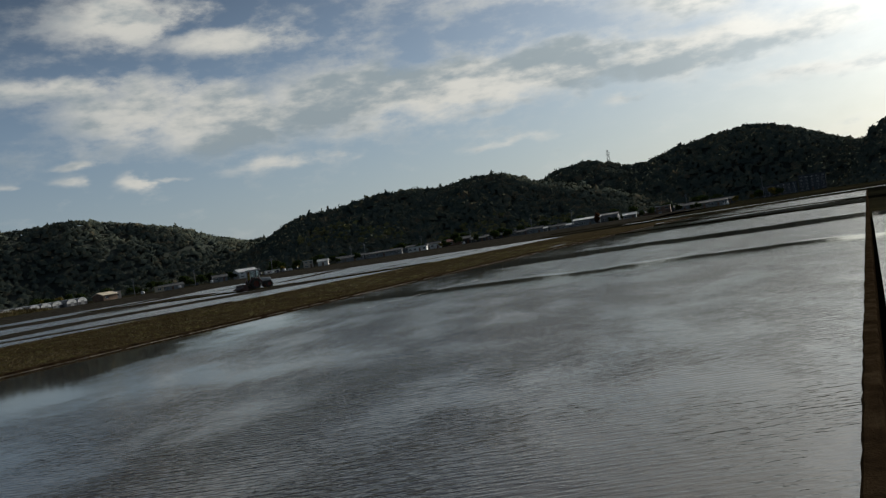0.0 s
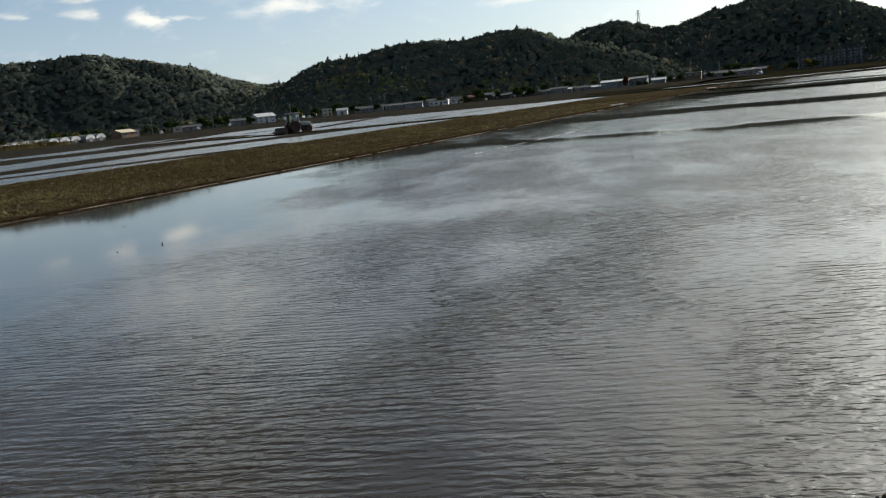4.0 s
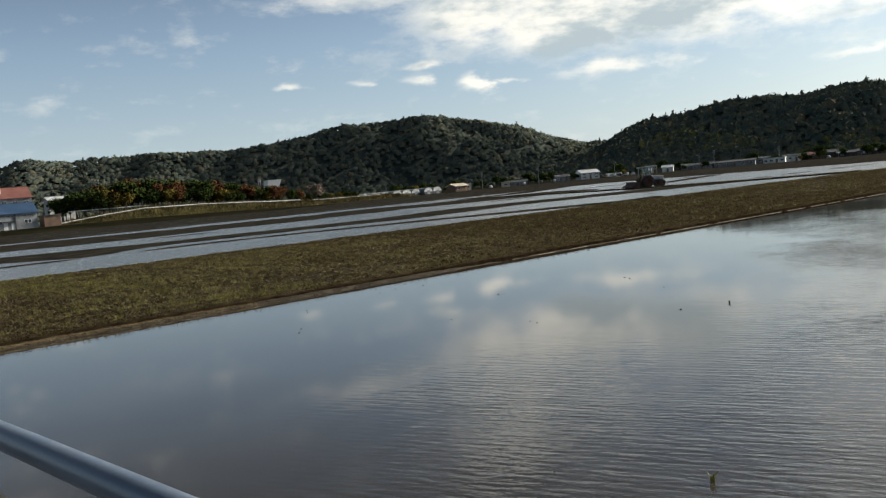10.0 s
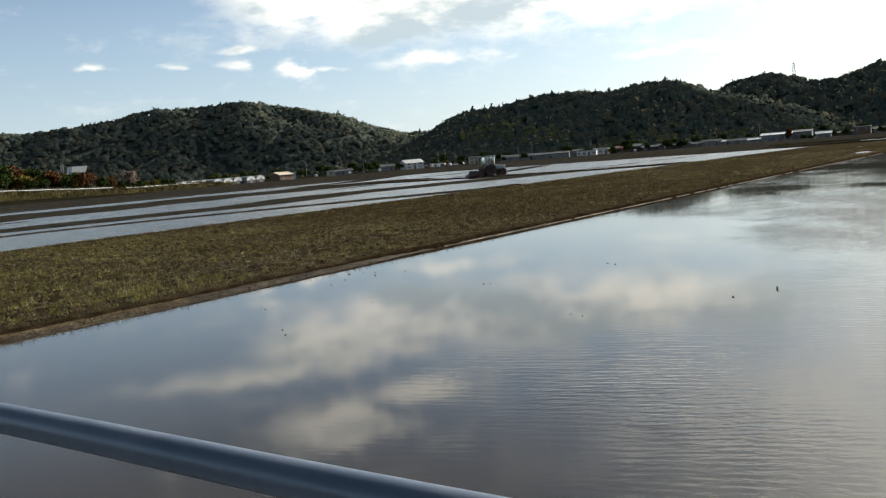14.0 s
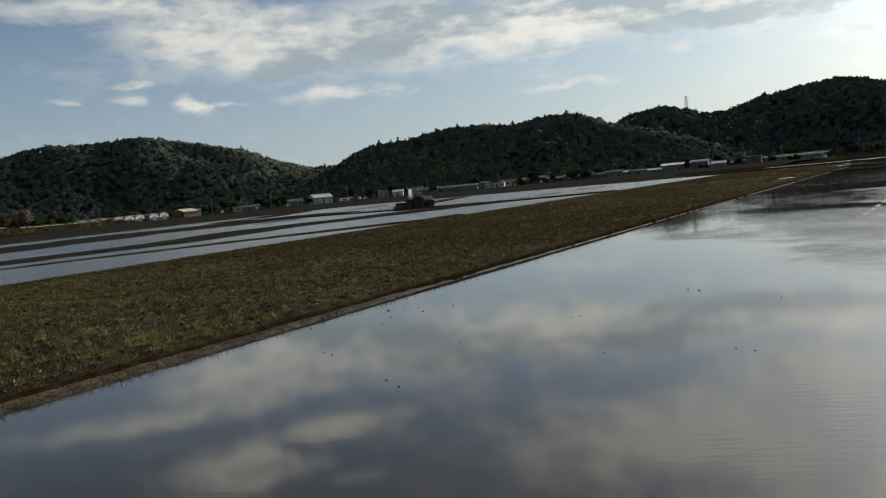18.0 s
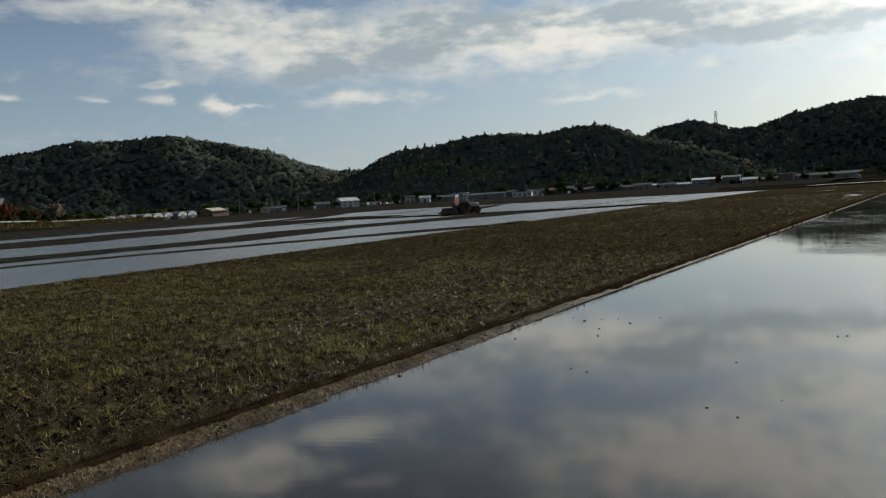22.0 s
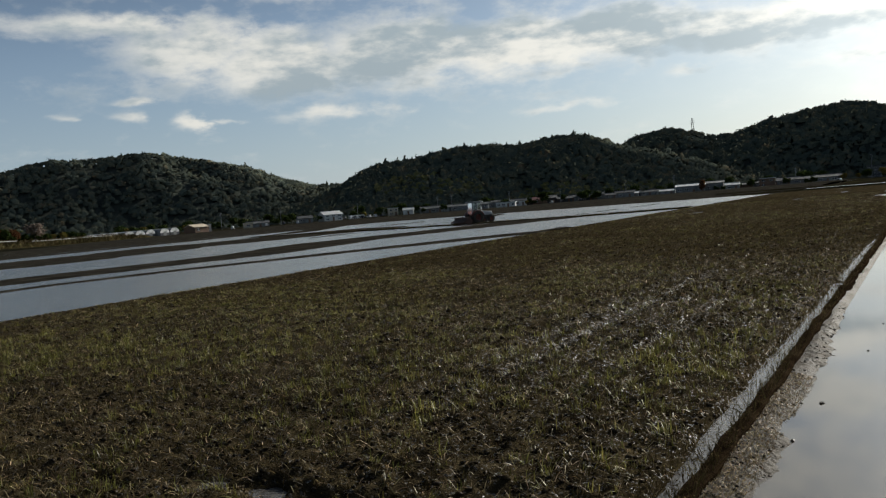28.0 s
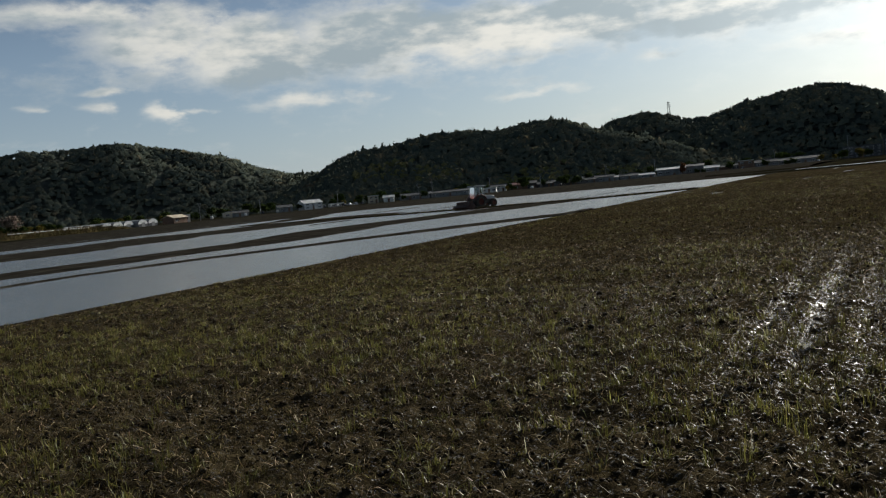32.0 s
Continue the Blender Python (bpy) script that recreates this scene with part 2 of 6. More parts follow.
def water_material(name, ripple_rules, mud=(0.039, 0.034, 0.025), calm=0.02, blown=0.16, ior=1.333):
    """Muddy standing water. ripple_rules(nodes) gives the wind ripple's strength over the plot from x and y."""
    mt = bpy.data.materials.new(name)
    mt.use_nodes = True
    nt = mt.node_tree
    N, L = nt.nodes, nt.links
    bsdf = N["Principled BSDF"]
    bsdf.inputs["Roughness"].default_value, bsdf.inputs["IOR"].default_value = 0.02, ior
    tc = N.new("ShaderNodeTexCoord")
    sep = N.new("ShaderNodeSeparateXYZ")
    L.new(tc.outputs["Object"], sep.inputs[0])

    def m(op, a, b=None):
        n = N.new("ShaderNodeMath")
        n.operation = op
        for i, q in enumerate((a, b)):
            if q is None:
                continue
            if isinstance(q, (int, float)):
                n.inputs[i].default_value = q
            else:
                L.new(q, n.inputs[i])
        return n.outputs[0]

    def step(a, lo, hi):
        n = N.new("ShaderNodeMapRange")
        n.interpolation_type = "SMOOTHSTEP"
        L.new(a, n.inputs[0])
        n.inputs[1].default_value, n.inputs[2].default_value = lo, hi
        return n.outputs[0]

    def noise_at(scale, detail, stretch=(1, 1, 1), turn=0.0, dist=0.0):
        mp = N.new("ShaderNodeMapping")
        mp.vector_type = "TEXTURE"
        mp.inputs["Scale"].default_value, mp.inputs["Rotation"].default_value = tuple(1 / q for q in stretch), (0, 0, radians(turn))
        L.new(tc.outputs["Object"], mp.inputs[0])
        n = N.new("ShaderNodeTexNoise")
        n.inputs["Scale"].default_value, n.inputs["Detail"].default_value, n.inputs["Distortion"].default_value = scale, detail, dist
        L.new(mp.outputs[0], n.inputs["Vector"])
        return n.outputs["Fac"]

    # muddy bed showing through, in soft patches
    patch = noise_at(0.35, 5)
    cr = N.new("ShaderNodeValToRGB")
    cr.color_ramp.elements[0].position, cr.color_ramp.elements[1].position = 0.35, 0.7
    cr.color_ramp.elements[0].color = (mud[0] * .8, mud[1] * .8, mud[2] * .8, 1)
    cr.color_ramp.elements[1].color = (mud[0] * 1.15, mud[1] * 1.15, mud[2] * 1.15, 1)
    L.new(patch, cr.inputs[0])
    L.new(cr.outputs[0], bsdf.inputs["Base Color"])
    amount = ripple_rules(sep.outputs[0], sep.outputs[1], m, step, noise_at)
    # waves too short to be built spread the mirror image
    L.new(m("ADD", calm, m("MULTIPLY", amount, blown)), bsdf.inputs["Roughness"])

    def crests(length, turn, wander, drift):
        """Short wind waves: crest lines of that spacing in metres, bent and broken."""
        mpw = N.new("ShaderNodeMapping")
        mpw.vector_type = "TEXTURE"
        mpw.inputs["Rotation"].default_value = (0, 0, radians(turn))
        mpw.inputs["Location"].default_value = (drift, drift, 0)
        mpw.inputs["Scale"].default_value = (2.2, 1, 1)
        L.new(tc.outputs["Object"], mpw.inputs[0])
        wv = N.new("ShaderNodeTexWave")
        wv.wave_type, wv.bands_direction = "BANDS", "Y"
        wv.inputs["Scale"].default_value, wv.inputs["Distortion"].default_value = 0.314 / length, wander
        wv.inputs["Detail"].default_value, wv.inputs["Detail Scale"].default_value = 2.0, 0.9
        L.new(mpw.outputs[0], wv.inputs["Vector"])
        return wv.outputs["Fac"]

    wave = m("ADD", m("MULTIPLY", crests(.135, 17, 4.0, 0.0), 0.12), m("MULTIPLY", crests(.09, 27, 5.0, 3.1), 0.07))
    wave = m("ADD", wave, m("MULTIPLY", noise_at(1.0, 2, (4.5, 11.0, 1), 20, 0.8), 0.46))
    wave = m("ADD", wave, m("MULTIPLY", noise_at(1.0, 2, (1.7, 4.6, 1), 20, 0.6), 0.42))
    wave = m("ADD", wave, m("MULTIPLY", noise_at(1.0, 1, (0.7, 2.0, 1), 22, 0.5), 0.50))
    fine = noise_at(1.0, 2, (8.0, 20.0, 1), 24, 0.4)
    gusts = m("ADD", 0.35, m("MULTIPLY", step(noise_at(0.55, 3, (1.0, .5, 1), 22), .35, .65), 0.9))
    height = m("MULTIPLY", m("MULTIPLY", m("ADD", wave, m("MULTIPLY", fine, 0.25)), amount), gusts)
    bp = N.new("ShaderNodeBump")
    bp.inputs["Strength"].default_value, bp.inputs["Distance"].default_value = 1.0, 0.05
    L.new(height, bp.inputs["Height"])
    L.new(bp.outputs[0], bsdf.inputs["Normal"])
    return mt


RUTS = (-2.0, -2.62, -3.3, -3.85)      # wheel ruts in the tilled plot


def wet_specks(mat, scale=24.0, lo=.577, hi=.655):
    """Wet faces of clods shine here and there; the rest of the soil stays dull."""
    N, L = mat.node_tree.nodes, mat.node_tree.links
    bsdf = N["Principled BSDF"]
    tc = N.new("ShaderNodeTexCoord")
    ns = N.new("ShaderNodeTexNoise")
    ns.inputs["Scale"].default_value, ns.inputs["Detail"].default_value = scale, 3
    L.new(tc.outputs["Object"], ns.inputs["Vector"])
    # wetter along the wheel ruts
    sep = N.new("ShaderNodeSeparateXYZ")
    L.new(tc.outputs["Object"], sep.inputs[0])

    def m(op, a, b):
        n = N.new("ShaderNodeMath")
        n.operation = op
        for i, q in enumerate((a, b)):
            if isinstance(q, (int, float)):
                n.inputs[i].default_value = q
            else:
                L.new(q, n.inputs[i])
        return n.outputs[0]

    ruts = None
    for c, much in zip(RUTS, (.45, .5, 1.0, .7)):
        d = m("POWER", m("MULTIPLY", m("ABSOLUTE", m("ADD", sep.outputs[0], -c), 0.0), 5.0), 2.0)
        g = m("MULTIPLY", m("POWER", 2.718, m("MULTIPLY", d, -1.0)), much)
        ruts = g if ruts is None else m("MAXIMUM", ruts, g)
    for lo_y, hi_y, flip in ((6.5, 9.5, 0), (16.0, 24.0, 1)):
        mr = N.new("ShaderNodeMapRange")
        L.new(sep.outputs[1], mr.inputs[0])
        mr.inputs[1].default_value, mr.inputs[2].default_value = lo_y, hi_y
        mr.inputs[3].default_value, mr.inputs[4].default_value = flip, 1 - flip
        ruts = m("MULTIPLY", ruts, mr.outputs[0])
    wet_map = m("ADD", ns.outputs["Fac"], m("MULTIPLY", ruts, .095))
    far = N.new("ShaderNodeMapRange")
    L.new(sep.outputs[1], far.inputs[0])
    far.inputs[1].default_value, far.inputs[2].default_value = 14.0, 40.0
    far.inputs[3].default_value, far.inputs[4].default_value = 0.0, 0.12
    wet_map = m("SUBTRACT", wet_map, far.outputs[0])
    for socket, dry, wet in (("Specular IOR Level", .0, .5), ("Roughness", .9, .2)):
        mr = N.new("ShaderNodeMapRange")
        L.new(wet_map, mr.inputs[0])
        mr.inputs[1].default_value, mr.inputs[2].default_value = lo, hi
        mr.inputs[3].default_value, mr.inputs[4].default_value = dry, wet
        L.new(mr.outputs[0], bsdf.inputs[socket])
    return mat


def ripples_a(x, y, m, step, noise_at):
    drift = m("SUBTRACT", noise_at(0.11, 4), 0.5)
    xx = m("ADD", x, m("MULTIPLY", drift, 14.0))
    yy = m("ADD", y, m("MULTIPLY", drift, 7.0))

    def stretch(lo, hi, soft=2.5):
        return m("MULTIPLY", step(yy, lo, lo + soft), m("SUBTRACT", 1.0, step(yy, hi - soft, hi)))

    out = m("ADD", 0.10, m("MULTIPLY", step(xx, 6.0, 13.0), 0.90))
    windy = m("MULTIPLY", step(m("ADD", xx, m("MULTIPLY", y, 0.25)), 10.0, 16.5), m("SUBTRACT", 1.0, step(yy, 30.0, 36.0)))
    beyond = m("MULTIPLY", m("MAXIMUM", stretch(37.5, 54.0), m("MAXIMUM", stretch(60.0, 86.0), step(yy, 104.0, 107.0))), out)
    blow = m("ADD", 0.22, m("MULTIPLY", m("MULTIPLY", step(xx, 13.0, 20.0), m("SUBTRACT", 1.0, m("MULTIPLY", step(xx, 21.0, 25.0), 0.75))), 0.42))
    blow = m("MAXIMUM", blow, m("MULTIPLY", step(yy, 13.0, 22.0), 0.48))
    return m("ADD", m("MULTIPLY", m("MAXIMUM", windy, beyond), blow), m("ADD", .005, m("MULTIPLY", step(yy, 20.0, 32.0), 0.008)))


def ripples_c(x, y, m, step, noise_at):
    gust = step(noise_at(0.05, 4, (1, .4, 1)), 0.30, 0.50)
    return m("ADD", m("MULTIPLY", gust, 0.12), 0.06)


WATER_A = water_material("paddy_water", ripples_a, (0.046, 0.040, 0.031), calm=.04, blown=.13, ior=1.41)
WATER_C = water_material("windy_paddy_water", ripples_c, (0.10, 0.095, 0.086), calm=.16, blown=.4, ior=1.45)
SOIL = material("tilled_soil", [(0.019, 0.015, 0.009), (0.038, 0.030, 0.017), (0.068, 0.054, 0.029)], 2.2, 45, 0.9, bump=1.0, rough_var=.1, spec=0.0)
wet_specks(SOIL)
MUD = material("wet_mud", [(0.014, 0.013, 0.011), (0.026, 0.024, 0.020), (0.049, 0.045, 0.036)], 0.6, 14, 0.9, bump=0.25, rough_var=.1, spec=0.0)
EARTH = material("field_earth", [(0.008, 0.009, 0.006), (0.016, 0.015, 0.009), (0.030, 0.026, 0.014)], 0.05, 2.0, 0.95, bump=0.2, spec=0.0)
CONCRETE = material("worn_concrete", [(0.045, 0.04, 0.033), (0.085, 0.077, 0.064), (0.17, 0.155, 0.13)], 3.5, 60, 0.9, bump=0.8, spec=.05)
WET_CONCRETE = material("damp_concrete", [(0.012, 0.008, 0.005), (0.024, 0.016, 0.009), (0.042, 0.030, 0.018)], 3.0, 40, 0.9, bump=0.8, spec=0.0)


PALE_EDGE = material("pale_edge_strip", [(0.12, 0.105, 0.08), (0.19, 0.17, 0.135), (0.30, 0.275, 0.23)], .8, 40, 0.9, bump=0.4, spec=.2)


def backlit(mat, share=0.45, gain=1.6):
    """Thin leaves: lets light through from behind."""
    N, L = mat.node_tree.nodes, mat.node_tree.links
    bsdf = N["Principled BSDF"]
    src = bsdf.inputs["Base Color"].links[0].from_socket
    sc = N.new("ShaderNodeVectorMath")
    sc.operation = "SCALE"
    sc.inputs["Scale"].default_value = gain
    L.new(src, sc.inputs[0])
    tr = N.new("ShaderNodeBsdfTranslucent")
    L.new(sc.outputs[0], tr.inputs[0])
    mx = N.new("ShaderNodeMixShader")
    mx.inputs[0].default_value = share
    L.new(bsdf.outputs[0], mx.inputs[1])
    L.new(tr.outputs[0], mx.inputs[2])
    L.new(mx.outputs[0], N["Material Output"].inputs[0])
    return mat


ASPHALT = material("asphalt", [(0.035, 0.035, 0.036), (0.05, 0.05, 0.05), (0.07, 0.07, 0.068)], 1.0, 160, 0.9, bump=0.6)
# leaf and forest floor tones are lifted towards blue-grey for distance haze
WOODS = [(0.063, 0.081, 0.072), (0.083, 0.100, 0.084), (0.109, 0.122, 0.091), (0.175, 0.147, 0.098)]
FOREST = material("forest_leaves", WOODS, 0.09, 0.8, 0.95, bump=.3, island=0.10, spec=0.0, relief=.5)
BAMBOO = material("bamboo_leaves", [(0.12, 0.125, 0.055), (0.15, 0.15, 0.068), (0.19, 0.18, 0.085)], 0.03, 0.8, 0.9, bump=.5, island=0.25, spec=0.0)
HILLSOIL = material("forest_floor", [(0.055, 0.065, 0.057), (0.079, 0.087, 0.073)], 0.02, 0.14, 0.95, bump=.3, spec=0.0, relief=1.0)
# the blue of sky mirrored in the pipes is mixed into this colour
STEEL = material("galvanised_sky_tint", [(0.115, 0.15, 0.205), (0.135, 0.17, 0.225), (0.16, 0.19, 0.24)], 5.0, 90, 0.36, metal=0.1, bump=0.03, rough_var=.05)
STEEL_DARK = material("dull_galvanised_steel", [(0.05, 0.055, 0.06), (0.085, 0.09, 0.095)], 8.0, 110, 0.55, metal=0.1, bump=0.15)
BOLT = material("zinc_bolt", [(0.12, 0.12, 0.12), (0.25, 0.25, 0.24)], 20, 120, 0.45, metal=0.7, bump=0.1)


# ---- helpers for meshes ----
def part(name, bm, mat, parent=None, label="", smooth=False):
    me = bpy.data.meshes.new(name)
    bm.to_mesh(me)
    bm.free()
    if smooth:
        for p in me.polygons:
            p.use_smooth = True
    me.materials.append(mat)
    ob = new(name, me)
    if parent is not None:
        ob.parent = parent
    if label:
        ob["label"] = label
    return ob


def empty(name, m=None):
    ob = new(name)
    if m is not None:
        ob.matrix_world = m
    return ob


def mesh_object(name, verts, faces, mat, smooth=False):
    me = bpy.data.meshes.new(name)
    if isinstance(verts, np.ndarray) and isinstance(faces, np.ndarray):
        k = faces.shape[1]
        me.vertices.add(len(verts))
        me.vertices.foreach_set("co", np.ascontiguousarray(verts, dtype=np.float32).ravel())
        me.loops.add(faces.size)
        me.loops.foreach_set("vertex_index", np.ascontiguousarray(faces, dtype=np.int32).ravel())
        me.polygons.add(len(faces))
        me.polygons.foreach_set("loop_start", np.arange(0, faces.size, k, dtype=np.int32))
        me.update(calc_edges=True)
        me.validate()
    else:
        me.from_pydata(verts, [], faces)
        me.update()
    if smooth:
        me.polygons.foreach_set("use_smooth", np.ones(len(me.polygons), dtype=bool))
    me.materials.append(mat)
    return new(name, me)


def box(bm, x0, x1, y0, y1, z0, z1, bevel=0.0):
    r = bmesh.ops.create_cube(bm, size=1.0)
    vs = r["verts"]
    for v in vs:
        v.co = Vector((x0 + (v.co.x + .5) * (x1 - x0), y0 + (v.co.y + .5) * (y1 - y0), z0 + (v.co.z + .5) * (z1 - z0)))
    if bevel:
        es = list({e for v in vs for e in v.link_edges})
        bmesh.ops.bevel(bm, geom=es, offset=bevel, segments=2, profile=0.7, affect="EDGES")
    return vs


def rod(bm, a, b, r0, r1=None, seg=12, caps=True):
    a, b = Vector(a), Vector(b)
    d = b - a
    m = Matrix.Translation((a + b) / 2) @ d.to_track_quat("Z", "Y").to_matrix().to_4x4()
    bmesh.ops.create_cone(bm, cap_ends=caps, segments=seg, radius1=r0, radius2=r0 if r1 is None else r1, depth=d.length, matrix=m)


def lathe(bm, profile, seg=20, m=None):
    """Turns (radius, height) pairs round the z axis."""
    m = m or Matrix()
    rings = []
    for r, h in profile:
        if r < 1e-5:
            rings.append([bm.verts.new(m @ Vector((0, 0, h)))])
        else:
            rings.append([bm.verts.new(m @ Vector((r * math.cos(2 * math.pi * i / seg), r * math.sin(2 * math.pi * i / seg), h))) for i in range(seg)])
    for p, q in zip(rings, rings[1:]):
        for i in range(seg):
            j = (i + 1) % seg
            if len(p) == 1 and len(q) > 1:
                bm.faces.new((p[0], q[i], q[j]))
            elif len(q) == 1 and len(p) > 1:
                bm.faces.new((p[i], p[j], q[0]))
            elif len(p) > 1:
                bm.faces.new((p[i], p[j], q[j], q[i]))


def grid_mesh(name, xs, ys, height, mat, smooth=True):
    """A height field over the given lines; height takes arrays."""
    X, Y = np.meshgrid(xs, ys)
    Z = height(X, Y)
    nx, ny = len(xs), len(ys)
    v = np.stack([X.ravel(), Y.ravel(), Z.ravel()], 1)
    i = np.arange((ny - 1) * (nx - 1))
    r, c = i // (nx - 1), i % (nx - 1)
    a = r * nx + c
    f = np.stack([a, a + 1, a + nx + 1, a + nx], 1)
    return mesh_object(name, v, f, mat, smooth)


def wavy(X, Y, size, seed=0, octaves=4, gain=0.5):
    """Cheap smooth noise from value lattices, about -1 to 1."""
    out, amp, norm = np.zeros_like(X, dtype=float), 1.0, 0.0
    for o in range(octaves):
        rng = np.random.RandomState(seed * 31 + o)
        T = rng.rand(256, 256)
        u, v = X / size + 37.1 * o, Y / size + 11.7 * o
        iu, iv = np.floor(u).astype(int), np.floor(v).astype(int)
        fu, fv = u - iu, v - iv
        fu, fv = fu * fu * (3 - 2 * fu), fv * fv * (3 - 2 * fv)
        a, b = T[iu % 256, iv % 256], T[(iu + 1) % 256, iv % 256]
        c, d = T[iu % 256, (iv + 1) % 256], T[(iu + 1) % 256, (iv + 1) % 256]
        out += amp * (2 * ((a * (1 - fu) + b * fu) * (1 - fv) + (c * (1 - fu) + d * fu) * fv) - 1)
        norm += amp
        amp *= gain
        size /= 2.03
    return out / norm


def smooth01(v, lo, hi):
    t = np.clip((v - lo) / (hi - lo), 0, 1)
    return t * t * (3 - 2 * t)


# the road runs along the plots' near ends at a small angle
ROAD_TURN = 3.12
ROAD = Matrix.Translation((0, 0.09, 0)) @ pose(0, 0, 0, 0, 0, ROAD_TURN)
ROAD_SLOPE = math.tan(radians(ROAD_TURN))


# ---- the large structure ----
WIDTH_A, WIDTH_B = 27.1, 21.1
END_A = 100.0           # cross bund at the far end of the flooded plot, nearer by END_SLOPE to the right
END_SLOPE = -0.58


def plain_height(X, Y):
    """The valley floor: level fields, rising a little to the village terrace."""
    R = np.hypot(X - 10, Y)
    A = np.degrees(np.arctan2(10 - X, Y))
    rise = -0.9 + 1.5 * smooth01(A, 8, 40) + 1.5 * smooth01(A, 52, 70)
    return -0.30 + rise * smooth01(R, 215, 270) + 0.1 * wavy(X, Y, 60, 3) * smooth01(R, 150, 300)


def lines(points):
    out = []
    for (a, b, n) in points:
        out += list(np.linspace(a, b, n, endpoint=False))
    return np.array(out + [points[-1][1]])


ground = grid_mesh("ground", lines([(-3000, -500, 12), (-500, 300, 100), (300, 3000, 12)]), lines([(-2000, -60, 8), (-60, 560, 80), (560, 3500, 12)]), plain_height, EARTH)
tagged(ground, "level brown valley floor of harvested rice fields", "ground", kind="structure")


def strip(name, x0, x1, y0, y1, z, mat, label, kind="structure", category=""):
    bm = bmesh.new()
    vs = [bm.verts.new((x, y, z)) for x, y in ((x0, y0), (x1, y0), (x1, y1), (x0, y1))]
    bm.faces.new(vs)
    return tagged(part(name, bm, mat), label, category or "water", kind=kind)


def road_y(x):
    return 0.09 + ROAD_SLOPE * x


def quad(name, pts, z, mat, label, category="water"):
    bm = bmesh.new()
    bm.faces.new([bm.verts.new((x, y, z)) for x, y in pts])
    return tagged(part(name, bm, mat), label, category, kind="structure")


quad("water_paddy", [(0.12, road_y(0) + 1.2), (WIDTH_A, road_y(WIDTH_A) + 1.2), (WIDTH_A, END_A + END_SLOPE * WIDTH_A), (0.12, END_A)], 0.0, WATER_A, "muddy shallow water flooding the rice paddy")
quad("water_far_paddy", [(0.12, END_A), (WIDTH_A, END_A + END_SLOPE * WIDTH_A), (WIDTH_A, 156), (0.12, 156)], 0.0, WATER_A, "flooded paddy beyond the cross bund")
quad("water_next_paddy", [(WIDTH_A + .32, road_y(WIDTH_A) + 1.2), (WIDTH_A + 40, 5), (WIDTH_A + 40, 60), (WIDTH_A + .32, 60)], -0.02, WATER_A, "shallow water over planted mud beside the concrete border")
quad("water_wide_paddy", [(-260, -60), (-WIDTH_B - .3, -60), (-WIDTH_B - .3, 330), (-260, 330)], 0.0, WATER_C, "wind-ruffled water between mud flats")


def field_b(X, Y):
    base = 0.10 + 0.02 * wavy(X, Y, 6, 1)
    clods = 0.042 * wavy(X, Y, 0.42, 5, 3) + 0.05 * np.abs(wavy(X, Y, 0.16, 6, 2)) + .022 * wavy(X, Y, .075, 9, 1)
    furrow = 0.012 * np.sin(X * 2 * np.pi / 0.62 + 0.8 * wavy(X, Y, 4, 7))
    wheel = -0.046 * np.exp(-((X + 3.3) / .17) ** 2) - 0.040 * np.exp(-((X + 3.85) / .20) ** 2) - .022 * np.exp(-((X + 2.62) / .2) ** 2) - .022 * np.exp(-((X + 2.0) / .2) ** 2)
    clods = clods - .9 * wheel * wavy(X, Y, .13, 15, 2)
    wheel = wheel * (.35 * smooth01(wavy(X, Y, 5, 8), -.5, .3) + 1.15 * smooth01(Y, 7.5, 10) * (1 - smooth01(Y, 17, 22)))
    hollow = -0.115 * (1 + .75 * wavy(X, Y, .30, 16, 3)) * np.exp(-(((X + 3.35) / 1.15) ** 4 + ((Y - 4.66 - .05 * np.sin(X * 5) + .05 * (X + 3.3)) / .19) ** 2)) - .09 * np.exp(-(((X + 4.83) / .13) ** 2 + ((Y - 6.85) / .13) ** 2)) - .07 * np.exp(-(((X + 4.6) / .35) ** 2 + ((Y - 4.40) / .10) ** 2)) - 0.10 * np.exp(-(((X + 9.4) / .9) ** 2 + ((Y - 15.1 - .45 * (X + 9.4)) / .30) ** 2))
    track = -0.03 * np.exp(-((Y - 6.6 - .25 * wavy(X, Y, 3, 12)) / .35) ** 2) * smooth01(-X, .8, 2.0)
    hollow = hollow - .10 * smooth01(wavy(X * .8, Y * .3, 2.2, 33, 3), .30, .50) * smooth01(Y, 48, 75)
    calm = 1 - smooth01(X, -.75, -.4)
    calm = calm * (1 - .6 * smooth01(Y, 28, 55))
    clods, furrow = clods * calm, furrow * calm
    calm = 1 - smooth01(X, -.75, -.4)
    edge = .035 * wavy(X, Y, .6, 14, 3) * (1 - calm) - (0.095 - .05 * smooth01(Y, 22, 34)) * smooth01(X + .06 * wavy(X, Y, .5, 24, 3), -0.47, -0.32) * smooth01(Y, 3.4, 4.6) - 0.05 * smooth01(-X, WIDTH_B - .8, WIDTH_B)
    return base + clods + furrow + wheel + hollow + track + edge


near_b = grid_mesh("field_tilled", lines([(-WIDTH_B, -12, 70), (-12, -0.2, 270)]), lines([(1.3, 10, 250), (10, 20, 120), (20, 40, 120), (40, 90, 100), (90, 150, 30)]), field_b, SOIL)
tagged(near_b, "dark wet tilled rice field with stubble", "field", kind="structure")
quad("water_field_hollows", [(-WIDTH_B + .4, 1.3), (-.2, 1.3), (-.2, 150), (-WIDTH_B + .4, 150)], 0.035, WATER_C, "rain water standing in the hollows of the tilled field")


